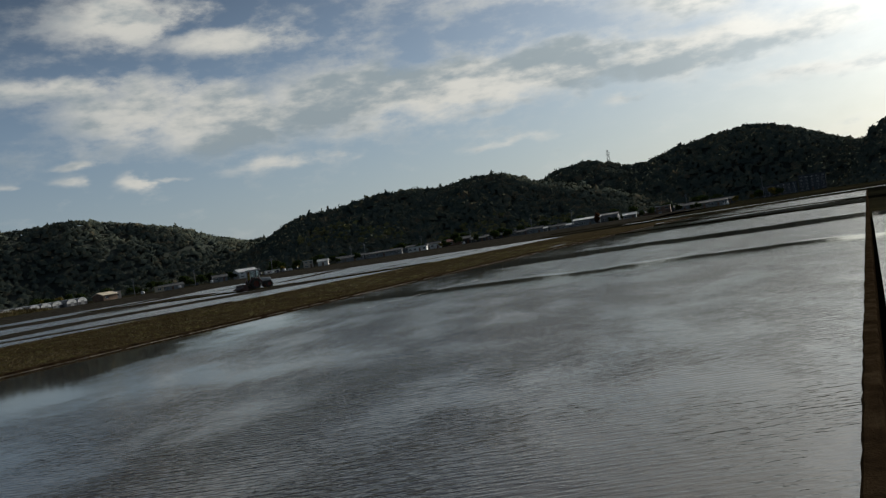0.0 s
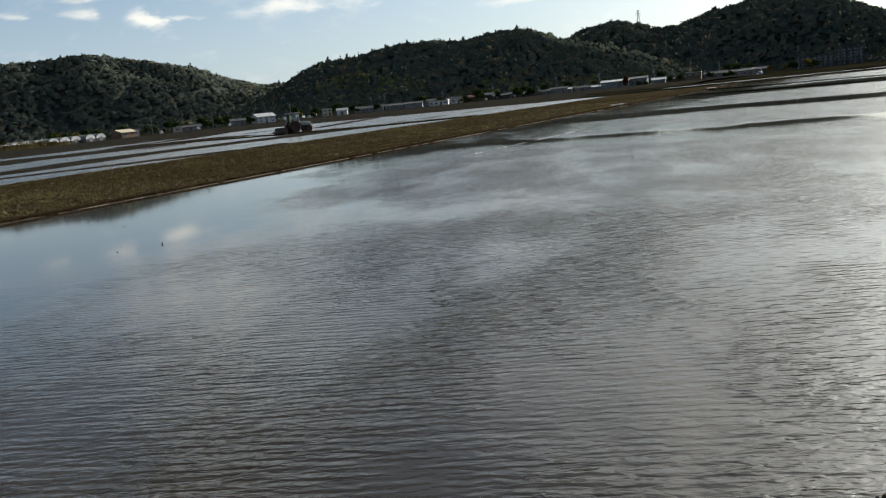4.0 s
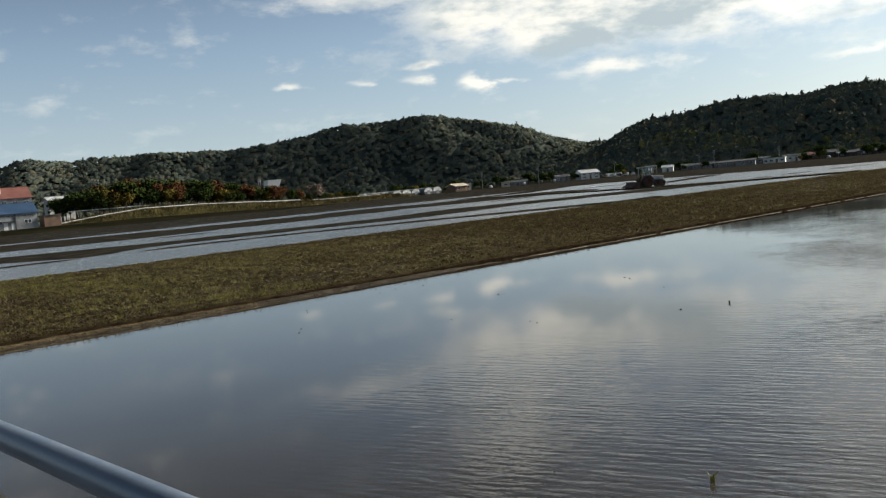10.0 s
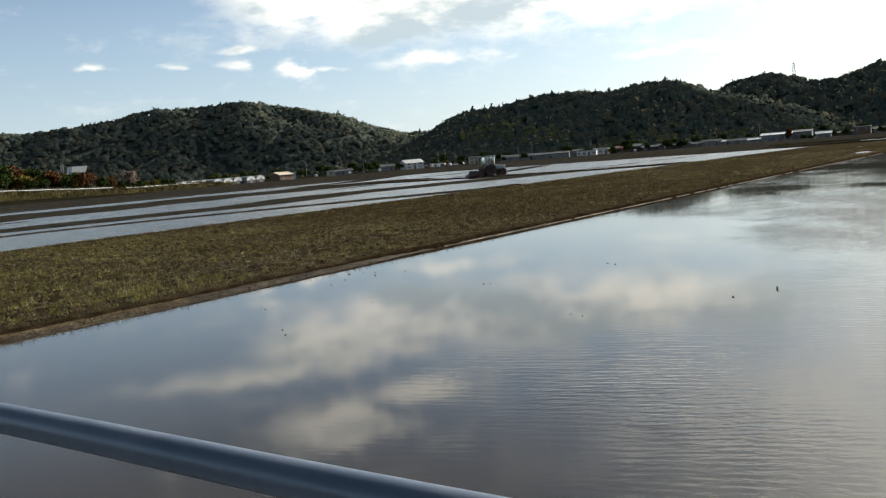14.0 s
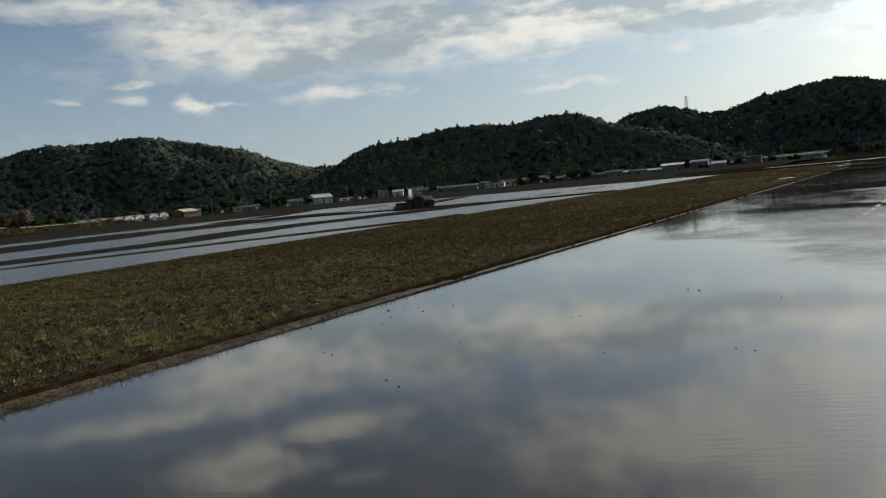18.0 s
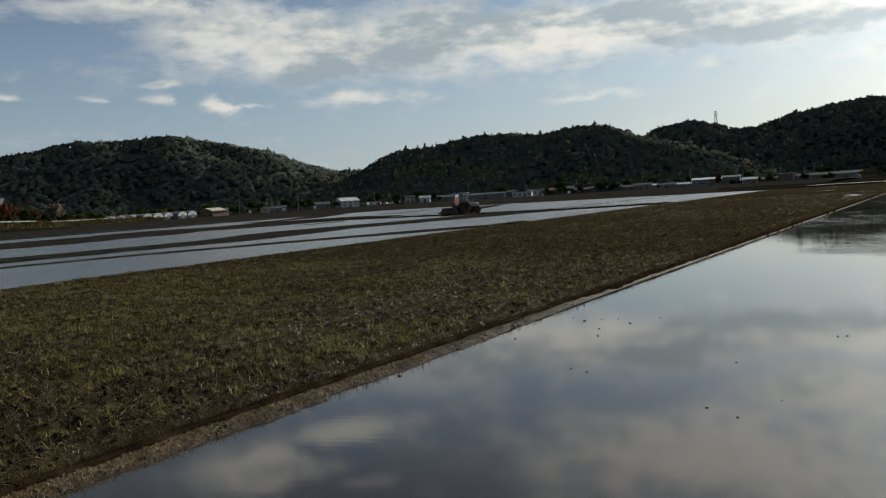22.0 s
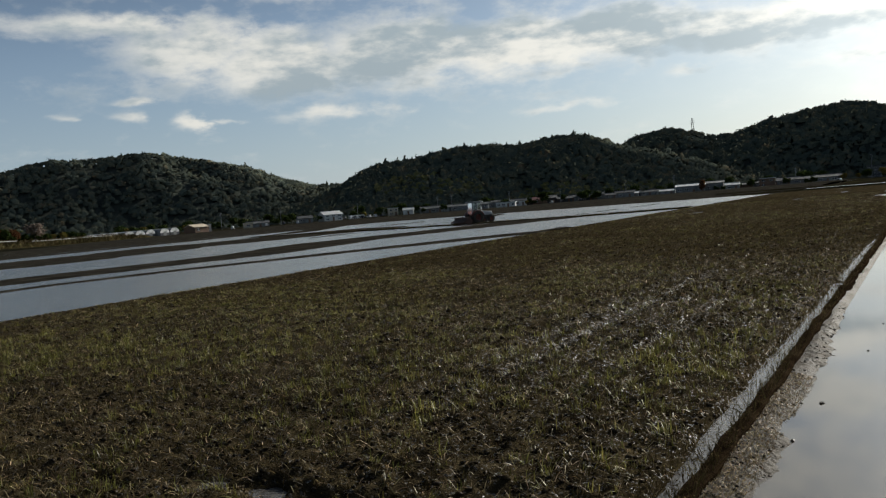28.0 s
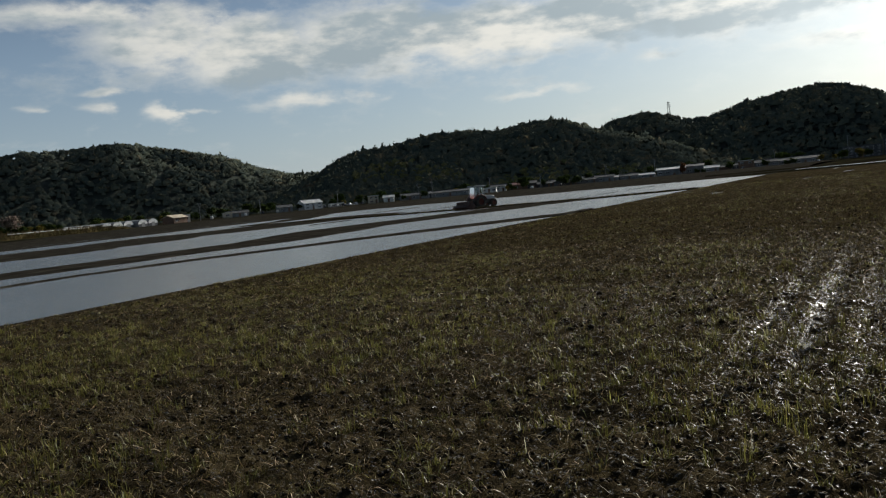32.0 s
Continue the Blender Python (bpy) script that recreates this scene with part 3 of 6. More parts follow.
def band(x, y, path, warp):
    """A low ridge along y; path gives y, middle and half width."""
    ys, mid, half = zip(*path)
    c, w = np.interp(y, ys, mid), np.interp(y, ys, half)
    return 1 - smooth01(np.abs(x - c) + warp * w, w * .72, w * 1.12)


def field_c(X, Y):
    """Puddled mud in long low ridges, half under water."""
    warp = .38 * wavy(X * .55, Y, 9, 22, 4)
    x = X + 1.0 * wavy(X, Y, 26, 21)
    h = -0.075 + 0.03 * wavy(X, Y * .5, 7, 23)
    mud = band(x, Y, ((-60, -60, 8), (8, -62, 11), (18, -47, 10), (27, -46, 5.2), (46, -42, 5), (60, -45, 5.5), (76, -40, 5.5), (88, -37, 6), (92, -37, 0.1)), warp)
    mud = np.maximum(mud, band(x, Y, ((26, -36, .1), (32, -34.6, .8), (42, -30, 1.5), (50, -25.5, 2.2), (55, -21.5, 2.0), (58, -20, .1)), warp))
    mud = np.maximum(mud, band(x, Y, ((-60, -90, 22), (30, -88, 20), (45, -85, 16), (75, -84, 15), (90, -79, 15), (104, -76, 13), (112, -80, .1)), warp))
    mud = np.maximum(mud, band(x, Y, ((108, -62, .1), (114, -60, 2.2), (150, -74, 2.5), (156, -75, .1)), warp))
    far = smooth01(-x, 114, 119) - band(x, Y, ((-60, -128, 1.6), (330, -131, 1.8)), .4 * warp) - band(x, Y, ((-60, -168, 2.6), (330, -172, 3.0)), .4 * warp)
    mud = np.maximum(mud, far)
    mud = np.maximum(mud, .9 * smooth01(-x, 48, 60) * (1 - smooth01(Y + 14 * warp, 12, 26)))
    R = np.hypot(X - 10, Y)
    mud = np.maximum(mud, smooth01(Y + .25 * X + 8 * warp, 138, 152))
    mud = np.maximum(mud, band(x, Y, ((104, -96, .1), (118, -98, 4), (165, -124, 5), (178, -130, .1)), warp))
    h = h + .135 * mud + .02 * mud * wavy(X, Y, 2.2, 26, 3)
    h = h + .4 * smooth01(R, 205, 240)
    h = h + .12 * np.exp(-((X + WIDTH_B + .4) / .5) ** 2)
    return h


flats = grid_mesh("field_mud_flats", lines([(-260, -120, 110), (-120, -60, 110), (-60, -WIDTH_B, 150)]), lines([(-60, 10, 30), (10, 110, 170), (110, 330, 120)]), field_c, MUD)
tagged(flats, "brown puddled mud in low ridges", "field", kind="structure")


def curb(name, x0, x1, y0, y1, z1, mat, label, seed=0, wander=0.012, chip=(0.01, 0.03)):
    """A cast concrete border with chipped, slightly wandering edges, in one piece."""
    rng = random.Random(seed)
    bm = bmesh.new()
    n = max(2, int((y1 - y0) / 0.6))
    rows = []
    for i in range(n + 1):
        y = y0 + (y1 - y0) * (i / n) ** 1.4
        d = rng.uniform(-wander, wander)
        c = rng.uniform(*chip)
        prof = [(x0, -0.25), (x0 + d, z1 - c), (x0 + d + c, z1), (x1 + d - c, z1 + rng.uniform(-.006, .006)), (x1 + d, z1 - c), (x1 + min(.02, chip[1]), -0.25)]
        rows.append([bm.verts.new((x, y, z)) for x, z in prof])
    for a, b in zip(rows, rows[1:]):
        for i in range(5):
            bm.faces.new((a[i], a[i + 1], b[i + 1], b[i]))
    bm.faces.new(rows[0])
    bm.faces.new(list(reversed(rows[-1])))
    return tagged(part(name, bm, mat), label, "border", kind="structure")


curb("border_tilled", -0.17, -0.03, 1.25, 150, 0.105, WET_CONCRETE, "low damp brown border between two plots", 1, .03)
# thin pale strip along the waterline, from 18 m outwards
curb("border_foot", -.028, -.010, 18, 150, .009, PALE_EDGE, "thin pale strip along the concrete border at the waterline", 7, .004, (.002, .006))
curb("border_flooded", WIDTH_A, WIDTH_A + .18, 2.7, 150, 0.17, WET_CONCRETE, "dark damp concrete border beside the flooded plot", 2)


def bund(name, x0, x1, y, width, h, label, seed, slope=0.0, mat=None):
    """A low earth bank across the plots; slope skews it away from the cross line."""
    xs = np.linspace(x0, x1, max(4, int((x1 - x0) / 1.5)))
    ys = np.linspace(-width, width, 9)
    ob = grid_mesh(name, xs, ys, lambda X, Y: -0.25 + (h + .25) * np.exp(-(Y / width * 1.5) ** 2) + .04 * wavy(X, Y, 2, seed), mat or EARTH)
    for v in ob.data.vertices:
        v.co.y += y + slope * v.co.x
    return tagged(ob, label, "bund", kind="structure")


bund("bund_far_end", 0.1, WIDTH_A, END_A + .4, .5, .08, "earth bund across the far end of the plot", 3, END_SLOPE)
bund("bund_second", 0.1, WIDTH_A + 20, 121, .8, .10, "low brown bund across a far plot", 5, END_SLOPE)
bund("bund_distant", -30, 70, 158, 2.0, .30, "low earth bund across distant plots", 4)
quad("water_distant_paddy", [(-19, 160), (80, 160), (110, 190), (-24, 190)], 0.0, WATER_C, "bright strip of a distant flooded paddy")
bund("bund_last", -40, 120, 191, 2.0, .35, "low earth bund behind the distant paddy", 6)


def road_strip(name, u0, u1, v0, v1, z0, z1, mat, label, category, bevel=0.0):
    bm = bmesh.new()
    box(bm, u0, u1, v0, v1, z0, z1, bevel)
    bm.transform(ROAD)
    return tagged(part(name, bm, mat), label, category, kind="structure")


road_strip("road", -60, 90, -5.0, 0.22, -0.3, 0.72, ASPHALT, "narrow asphalt farm road beside the paddies", "road")
road_strip("ditch_floor", -60, 90, 0.224, 1.0, -0.3, -0.16, WET_CONCRETE, "floor of a concrete irrigation ditch", "ditch")
road_strip("ditch_wall", -60, 90, 1.004, 1.18, -0.3, 0.30, CONCRETE, "rough concrete wall of the irrigation ditch", "wall", .015)


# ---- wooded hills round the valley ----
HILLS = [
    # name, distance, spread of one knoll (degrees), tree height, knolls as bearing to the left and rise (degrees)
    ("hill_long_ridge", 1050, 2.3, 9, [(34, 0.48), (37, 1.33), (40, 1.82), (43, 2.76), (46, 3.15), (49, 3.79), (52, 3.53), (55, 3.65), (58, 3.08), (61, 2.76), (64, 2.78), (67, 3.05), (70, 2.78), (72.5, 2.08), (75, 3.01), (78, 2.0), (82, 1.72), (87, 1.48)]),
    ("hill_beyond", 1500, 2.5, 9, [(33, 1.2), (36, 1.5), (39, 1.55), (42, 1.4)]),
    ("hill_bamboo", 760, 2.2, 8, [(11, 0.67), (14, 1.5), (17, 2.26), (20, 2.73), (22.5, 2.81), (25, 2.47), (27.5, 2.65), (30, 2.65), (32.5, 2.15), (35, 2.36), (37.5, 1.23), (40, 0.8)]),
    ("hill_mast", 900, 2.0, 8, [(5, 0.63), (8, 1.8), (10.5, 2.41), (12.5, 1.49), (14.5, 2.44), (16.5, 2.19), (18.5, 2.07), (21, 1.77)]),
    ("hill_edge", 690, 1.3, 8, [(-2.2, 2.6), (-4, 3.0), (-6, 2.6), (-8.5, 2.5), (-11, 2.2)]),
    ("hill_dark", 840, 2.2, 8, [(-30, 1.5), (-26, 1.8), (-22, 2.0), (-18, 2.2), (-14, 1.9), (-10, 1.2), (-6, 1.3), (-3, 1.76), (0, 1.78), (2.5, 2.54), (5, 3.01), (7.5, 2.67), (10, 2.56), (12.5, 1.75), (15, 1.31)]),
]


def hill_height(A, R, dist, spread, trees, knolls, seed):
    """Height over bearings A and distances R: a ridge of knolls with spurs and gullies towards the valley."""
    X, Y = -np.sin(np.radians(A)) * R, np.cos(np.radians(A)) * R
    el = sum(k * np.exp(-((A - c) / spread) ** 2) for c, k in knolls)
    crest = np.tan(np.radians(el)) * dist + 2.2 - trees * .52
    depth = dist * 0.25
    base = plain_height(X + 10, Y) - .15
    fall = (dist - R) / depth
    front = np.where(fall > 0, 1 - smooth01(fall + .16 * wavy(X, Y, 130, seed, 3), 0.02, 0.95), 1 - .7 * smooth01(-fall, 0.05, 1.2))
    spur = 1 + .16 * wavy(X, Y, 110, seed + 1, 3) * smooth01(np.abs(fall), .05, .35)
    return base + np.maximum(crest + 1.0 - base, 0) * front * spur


def blob(rng, level):
    bm = bmesh.new()
    bmesh.ops.create_icosphere(bm, subdivisions=level, radius=1.0)
    v = np.array([p.co[:] for p in bm.verts])
    f = np.array([[q.index for q in p.verts] for p in bm.faces])
    bm.free()
    return v, f


def forest(name, hill, count, seed, label, band=(-.15, .95), az=None, leaves=None, tall_share=.008, girth=1.0, lift=0.0):
    """Many uneven trees in one piece, each a clump of knobbly lumps round a common crown."""
    hname, dist, spread, trees, knolls = hill
    rng = np.random.RandomState(seed)
    az0, az1 = az or (min(k[0] for k in knolls) - 3, max(k[0] for k in knolls) + 3)
    A = rng.uniform(az0, az1, count * 3)
    R = dist - dist * .25 * rng.uniform(band[0], band[1], count * 3)
    H = hill_height(A, R, dist, spread, trees, knolls, seed_of[hname])
    keep = H > plain_height(10 - np.sin(np.radians(A)) * R, np.cos(np.radians(A)) * R) + .4
    A, R, H = A[keep][:count], R[keep][:count], H[keep][:count]
    n = len(A)
    crown = girth * rng.uniform(1.7, 3.6, n) * (1 + .3 * (rng.rand(n) > .9))
    pointed = rng.rand(n) < tall_share
    tall = np.where(pointed, 1.9, rng.uniform(.75, 1.1, n))
    slim = np.where(pointed, .55, 1.0)
    shape = np.stack([crown * slim, crown * slim, crown * tall], 1)[:, None, :]
    # a knobbly core, and ragged leaf tufts all round its upper side
    base, tri = blob(rng, 1)
    tri = tri[base[tri][:, :, 2].mean(1) > -.30]      # the undersides stand in the crowns below
    core = np.repeat(base[None], n, 0) * rng.uniform(.72, 1.0, (n, len(base), 1)) * shape
    tufts = 13
    way = rng.normal(0, 1, (n, tufts, 3))
    way[:, :, 2] = np.abs(way[:, :, 2]) - .25
    way /= np.linalg.norm(way, axis=2, keepdims=True)
    taper = np.where(pointed[:, None], 1.15 - .75 * np.maximum(way[:, :, 2], 0), 1.0)[:, :, None]
    heart = way * rng.uniform(.72, .95, (n, tufts, 1)) * shape * np.concatenate([taper, taper, np.ones_like(taper)], 2)
    leafy = (heart[:, :, None, :] + rng.normal(0, .18, (n, tufts, 4, 3)) * crown[:, None, None, None]).reshape(n, tufts * 4, 3)
    V = np.concatenate([core, leafy], 1)
    out_ = np.concatenate([np.repeat(base[None], n, 0), np.repeat(way, 4, 1)], 1)
    V[:, :, 0] += (10 - np.sin(np.radians(A)) * R)[:, None]
    V[:, :, 1] += (np.cos(np.radians(A)) * R)[:, None]
    V[:, :, 2] += (H + lift - (.2 if dist > 1000 else 1.4))[:, None]
    fans = (np.array([[0, 1, 2], [0, 2, 3], [0, 3, 1], [1, 3, 2]])[None] + 4 * np.arange(tufts)[:, None, None]).reshape(-1, 3) + len(base)
    tree = np.concatenate([tri, fans], 0)
    F = (tree[None] + (np.arange(n) * V.shape[1])[:, None, None]).reshape(-1, 3)
    ob = mesh_object(name, V.reshape(-1, 3), F, leaves or FOREST, True)

    # leaf masses shade softly: part crown, part hillside facing the valley
    def ground_at(a, r):
        return hill_height(a, r, dist, spread, trees, knolls, seed_of[hname])

    arc = np.degrees(6.0 / dist)
    side = (ground_at(A + arc, R) - ground_at(A - arc, R)) / 12.0
    rise = (ground_at(A, R + 6) - ground_at(A, R - 6)) / 12.0
    ca, sa = np.cos(np.radians(A)), np.sin(np.radians(A))
    steep = 3.0
    hill_way = np.stack([steep * (side * ca + rise * sa) + .30 * sa, steep * (side * sa - rise * ca) - .30 * ca, np.full(n, .8)], 1)
    hill_way = (hill_way / np.linalg.norm(hill_way, axis=1, keepdims=True))[:, None, :]
    nn = .28 * out_ + .72 * hill_way
    nn /= np.linalg.norm(nn, axis=2, keepdims=True)
    ob.data.normals_split_custom_set_from_vertices(nn.reshape(-1, 3).astype(np.float32))
    return tagged(ob, label, "woods", kind="stuff")


seed_of = {h[0]: 40 + 5 * i for i, h in enumerate(HILLS)}
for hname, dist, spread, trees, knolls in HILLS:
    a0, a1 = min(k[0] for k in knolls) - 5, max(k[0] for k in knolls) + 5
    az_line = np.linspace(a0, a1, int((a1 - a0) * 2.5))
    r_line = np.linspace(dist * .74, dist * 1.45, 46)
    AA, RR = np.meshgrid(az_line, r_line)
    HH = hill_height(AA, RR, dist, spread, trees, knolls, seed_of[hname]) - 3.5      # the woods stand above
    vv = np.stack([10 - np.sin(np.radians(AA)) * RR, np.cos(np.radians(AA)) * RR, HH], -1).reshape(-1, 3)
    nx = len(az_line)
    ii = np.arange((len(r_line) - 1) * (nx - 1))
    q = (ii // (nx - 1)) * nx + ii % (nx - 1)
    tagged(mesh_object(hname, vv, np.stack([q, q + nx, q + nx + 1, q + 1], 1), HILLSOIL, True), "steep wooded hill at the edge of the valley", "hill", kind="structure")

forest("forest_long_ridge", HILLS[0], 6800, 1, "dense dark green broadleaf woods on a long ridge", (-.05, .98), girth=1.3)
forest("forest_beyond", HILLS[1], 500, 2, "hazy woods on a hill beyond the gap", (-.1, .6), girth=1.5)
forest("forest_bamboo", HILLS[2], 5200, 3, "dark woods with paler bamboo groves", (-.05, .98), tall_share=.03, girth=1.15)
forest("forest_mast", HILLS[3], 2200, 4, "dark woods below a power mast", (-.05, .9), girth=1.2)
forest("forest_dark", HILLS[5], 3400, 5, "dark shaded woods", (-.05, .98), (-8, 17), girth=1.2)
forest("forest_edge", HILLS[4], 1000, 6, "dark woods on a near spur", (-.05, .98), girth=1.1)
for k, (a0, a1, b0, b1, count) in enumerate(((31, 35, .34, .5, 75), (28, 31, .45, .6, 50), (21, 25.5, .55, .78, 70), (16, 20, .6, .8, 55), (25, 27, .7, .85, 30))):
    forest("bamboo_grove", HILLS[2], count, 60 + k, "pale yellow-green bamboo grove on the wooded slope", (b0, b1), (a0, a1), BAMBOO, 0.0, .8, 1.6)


# ---- railing along the road edge ----
TOP_RAIL, LOW_RAIL = 1.752, 1.372


def tube(bm, path, r, seg=16):
    """A round pipe along a path of points, with closed ends."""
    pts = [Vector(p) for p in path]
    rings = []
    for i, p in enumerate(pts):
        d = (pts[min(i + 1, len(pts) - 1)] - pts[max(i - 1, 0)]).normalized()
        side = d.cross(Vector((0, 1, 0)))
        if side.length < 0.1:
            side = d.cross(Vector((0, 0, 1)))
        side.normalize()
        up = side.cross(d)
        rr = r[i] if isinstance(r, (list, tuple)) else r
        rings.append([bm.verts.new(p + side * rr * math.cos(2 * math.pi * k / seg) + up * rr * math.sin(2 * math.pi * k / seg)) for k in range(seg)])
    for a, b in zip(rings, rings[1:]):
        for k in range(seg):
            bm.faces.new((a[k], a[(k + 1) % seg], b[(k + 1) % seg], b[k]))
    bm.faces.new(list(reversed(rings[0])))
    bm.faces.new(rings[-1])
    bmesh.ops.recalc_face_normals(bm, faces=bm.faces)


def bend(c, r, a0, a1, n=7):
    return [(c[0] + r * math.sin(radians(a0 + (a1 - a0) * i / n)), c[1], c[2] + r * math.cos(radians(a0 + (a1 - a0) * i / n))) for i in range(n + 1)]


def shaded(ob, angle=40):
    for p in ob.data.polygons:
        p.use_smooth = True
    ob.data.set_sharp_from_angle(angle=radians(angle))
    return ob


# a little paler and greyer than the pipes
CAP_STEEL = material("pale_grey_cap", [(0.16, 0.175, 0.175), (0.22, 0.235, 0.23), (0.29, 0.30, 0.29)], 14, 120, 0.6, bump=.04, spec=.4)


def rail_post(fence, u, dv=0.0, left=.105):
    first = set(bpy.data.objects)
    bm = bmesh.new()
    rod(bm, (u, 0, 0.70), (u, 0, 1.806), 0.0382, seg=24)
    post = shaded(part("post", bm, STEEL, fence))
    bm = bmesh.new()
    lathe(bm, [(0.038, 1.795), (0.0402, 1.797), (0.0416, 1.801), (0.0418, 1.809), (0.0402, 1.816), (0.034, 1.8215), (0.021, 1.8250), (0, 1.8265)], 28, Matrix.Translation((u, 0, 0)))
    shaded(part("cap", bm, CAP_STEEL, post, "flat rounded pale steel post cap"))
    bm = bmesh.new()
    box(bm, u - .075, u + .075, -.075, .075, .719, .731, .003)
    shaded(part("base_plate", bm, STEEL_DARK, post))
    for z in (TOP_RAIL, LOW_RAIL):
        bm = bmesh.new()
        # strap pressed round the post front, with a sleeve each side
        tube(bm, [(u - left, -.012, z), (u - min(left, .04) + .002, -.012, z), (u - .03, -.016, z), (u + .03, -.016, z), (u + .04, -.012, z), (u + .105, -.012, z)], [.0314, .0314, .033, .033, .0314, .0314], 20)
        lathe(bm, [(.0384, z - .046), (.0402, z - .042), (.0407, z), (.0402, z + .030), (.0384, z + .034)], 24, Matrix.Translation((u, 0, 0)))
        clamp = shaded(part("clamp", bm, STEEL, post, "pressed steel clamp round the rail"))
        for du, v in ((-.075, -.045), (0, -.050), (.075, -.045))[0 if left > .09 else 1:]:
            bm = bmesh.new()
            rod(bm, (u + du, v + .006, z - .002), (u + du, v - .004, z - .002), .0105, .009, seg=10)
            shaded(part("bolt", bm, BOLT, clamp))
        # dark tab, drawn out thin along the rail top as its shadow gap
        bm = bmesh.new()
        tube(bm, [(u + .037, .014, z + .046), (u + .039, .014, z + .036), (u + .047, .013, z + .028), (u + .07, .010, z + .0255), (u + .125, .006, z + .0235)], [.004, .006, .006, .005, .003], 8)
        shaded(part("strap", bm, STEEL_DARK, clamp, "dark tab behind the clamp, drawn out as a shadow gap"))
    for ob in set(bpy.data.objects) - first:
        ob.data.transform(Matrix.Translation((0, dv, 0)))
    return post


def rail(fence, u0, u1, z, d0=0.0, d1=0.0):
    bm = bmesh.new()
    n = 12
    tube(bm, [(u0 + (u1 - u0) * i / n, -.016 + d0 + (d1 - d0) * i / n, z + .0008 * math.sin(i * 1.3)) for i in range(n + 1)], 0.0302, 24)
    return shaded(part("rail", bm, STEEL, fence))


def end_loop(fence, u, side):
    """The rails' end: an elbow fitting, a short upright pipe and an elbow back to the lower rail."""
    s = side
    top_z, low_z = TOP_RAIL, LOW_RAIL
    bm = bmesh.new()
    top = [(u - s * .13, .024, top_z)] + [(u - s * .055 + s * p[0], .024, p[2]) for p in bend((0, 0, top_z - .05), .05, 0, 90)] + [(u - s * .005, .024, top_z - .12)]
    tube(bm, top, .0335, 20)
    elbow = shaded(part("elbow", bm, STEEL_DARK, fence, "dark grey elbow fitting with a worn pale edge"))
    bm = bmesh.new()
    rod(bm, (u - s * .10, .024, top_z - .032), (u - s * .10, .024, top_z - .046), .012, seg=10)
    shaded(part("bolt", bm, BOLT, elbow))
    bm = bmesh.new()
    rod(bm, (u - s * .005, .024, top_z - .12), (u - s * .005, .024, low_z + .08), .0302, seg=20)
    shaded(part("upright", bm, STEEL, fence))
    bm = bmesh.new()
    low = [(u - s * .13, .024, low_z)] + [(u - s * .055 + s * p[0], .024, 2 * low_z - p[2]) for p in bend((0, 0, low_z - .05), .05, 0, 90)] + [(u - s * .005, .024, low_z + .12)]
    tube(bm, low, .0335, 20)
    shaded(part("elbow", bm, STEEL_DARK, fence, "dark grey elbow fitting with a worn pale edge"))


def along(x):
    return x / math.cos(radians(ROAD_TURN))


fence_one = tagged(empty("railing", ROAD), "grey two-rail steel pipe railing on the road edge", "railing", "railings along the road")
POSTS_ONE = ((17.2, -.02), (13.612, -.045), (10.661, .035))      # place along the road, offset from the line
for x, dv in POSTS_ONE:
    rail_post(fence_one, along(x), dv, .105 if x > 11 else .036)
for z in (TOP_RAIL, LOW_RAIL):
    for (xa, da), (xb, db) in zip(POSTS_ONE, POSTS_ONE[1:]):
        rail(fence_one, along(xa), along(xb), z, da, db)
fence_two = tagged(empty("railing", ROAD), "grey two-rail steel pipe railing ending in an elbow", "railing", "railings along the road")
POSTS_TWO = ((3.09, 0.0), (6.29, .03), (9.48, .04))
for x, dv in POSTS_TWO:
    rail_post(fence_two, along(x), dv)
for z in (TOP_RAIL, LOW_RAIL):
    for (xa, da), (xb, db) in zip(POSTS_TWO, POSTS_TWO[1:]):
        rail(fence_two, along(xa), along(xb), z, da, db)
    rail(fence_two, along(9.48), along(10.48), z, .04, .04)
end_loop(fence_two, along(10.602), 1)

# ---- tractor ----
TYRE = material("muddy_tyre", [(0.012, 0.012, 0.012), (0.03, 0.027, 0.023), (0.07, 0.055, 0.04)], 4, 30, 0.85, bump=0.4)
RIM = material("red_rim", [(0.09, 0.02, 0.014), (0.15, 0.035, 0.022)], 6, 40, 0.6, bump=0.1)
HOOD = material("pale_grey_bonnet", [(0.20, 0.215, 0.225), (0.30, 0.315, 0.325)], 3, 60, 0.3, bump=0.03)
FENDER = material("dull_red_paint", [(0.07, 0.016, 0.012), (0.13, 0.03, 0.022)], 3, 60, 0.45, bump=0.05)
CHASSIS = material("dark_chassis", [(0.02, 0.02, 0.02), (0.05, 0.045, 0.04)], 5, 60, 0.6, bump=0.2)
HARROW = material("dull_red_steel", [(0.03, 0.012, 0.009), (0.06, 0.02, 0.015)], 5, 60, 0.6, bump=0.2)
WHITE = material("white_paint", [(0.55, 0.55, 0.53), (0.72, 0.72, 0.70), (0.8, 0.8, 0.78)], 2, 30, 0.6, bump=0.06)
LAMP = material("lamp_glass", [(0.6, 0.6, 0.55), (0.75, 0.75, 0.7)], 10, 80, 0.1, bump=0)


def glass(name, tint, rough=0.05):
    mt = bpy.data.materials.new(name)
    mt.use_nodes = True
    b = mt.node_tree.nodes["Principled BSDF"]
    b.inputs["Base Color"].default_value = (*tint, 1)
    b.inputs["Roughness"].default_value = rough
    b.inputs["Transmission Weight"].default_value = 1.0
    b.inputs["IOR"].default_value = 1.35
    return mt


CAB_GLASS = glass("cab_glass", (0.75, 0.85, 0.85))


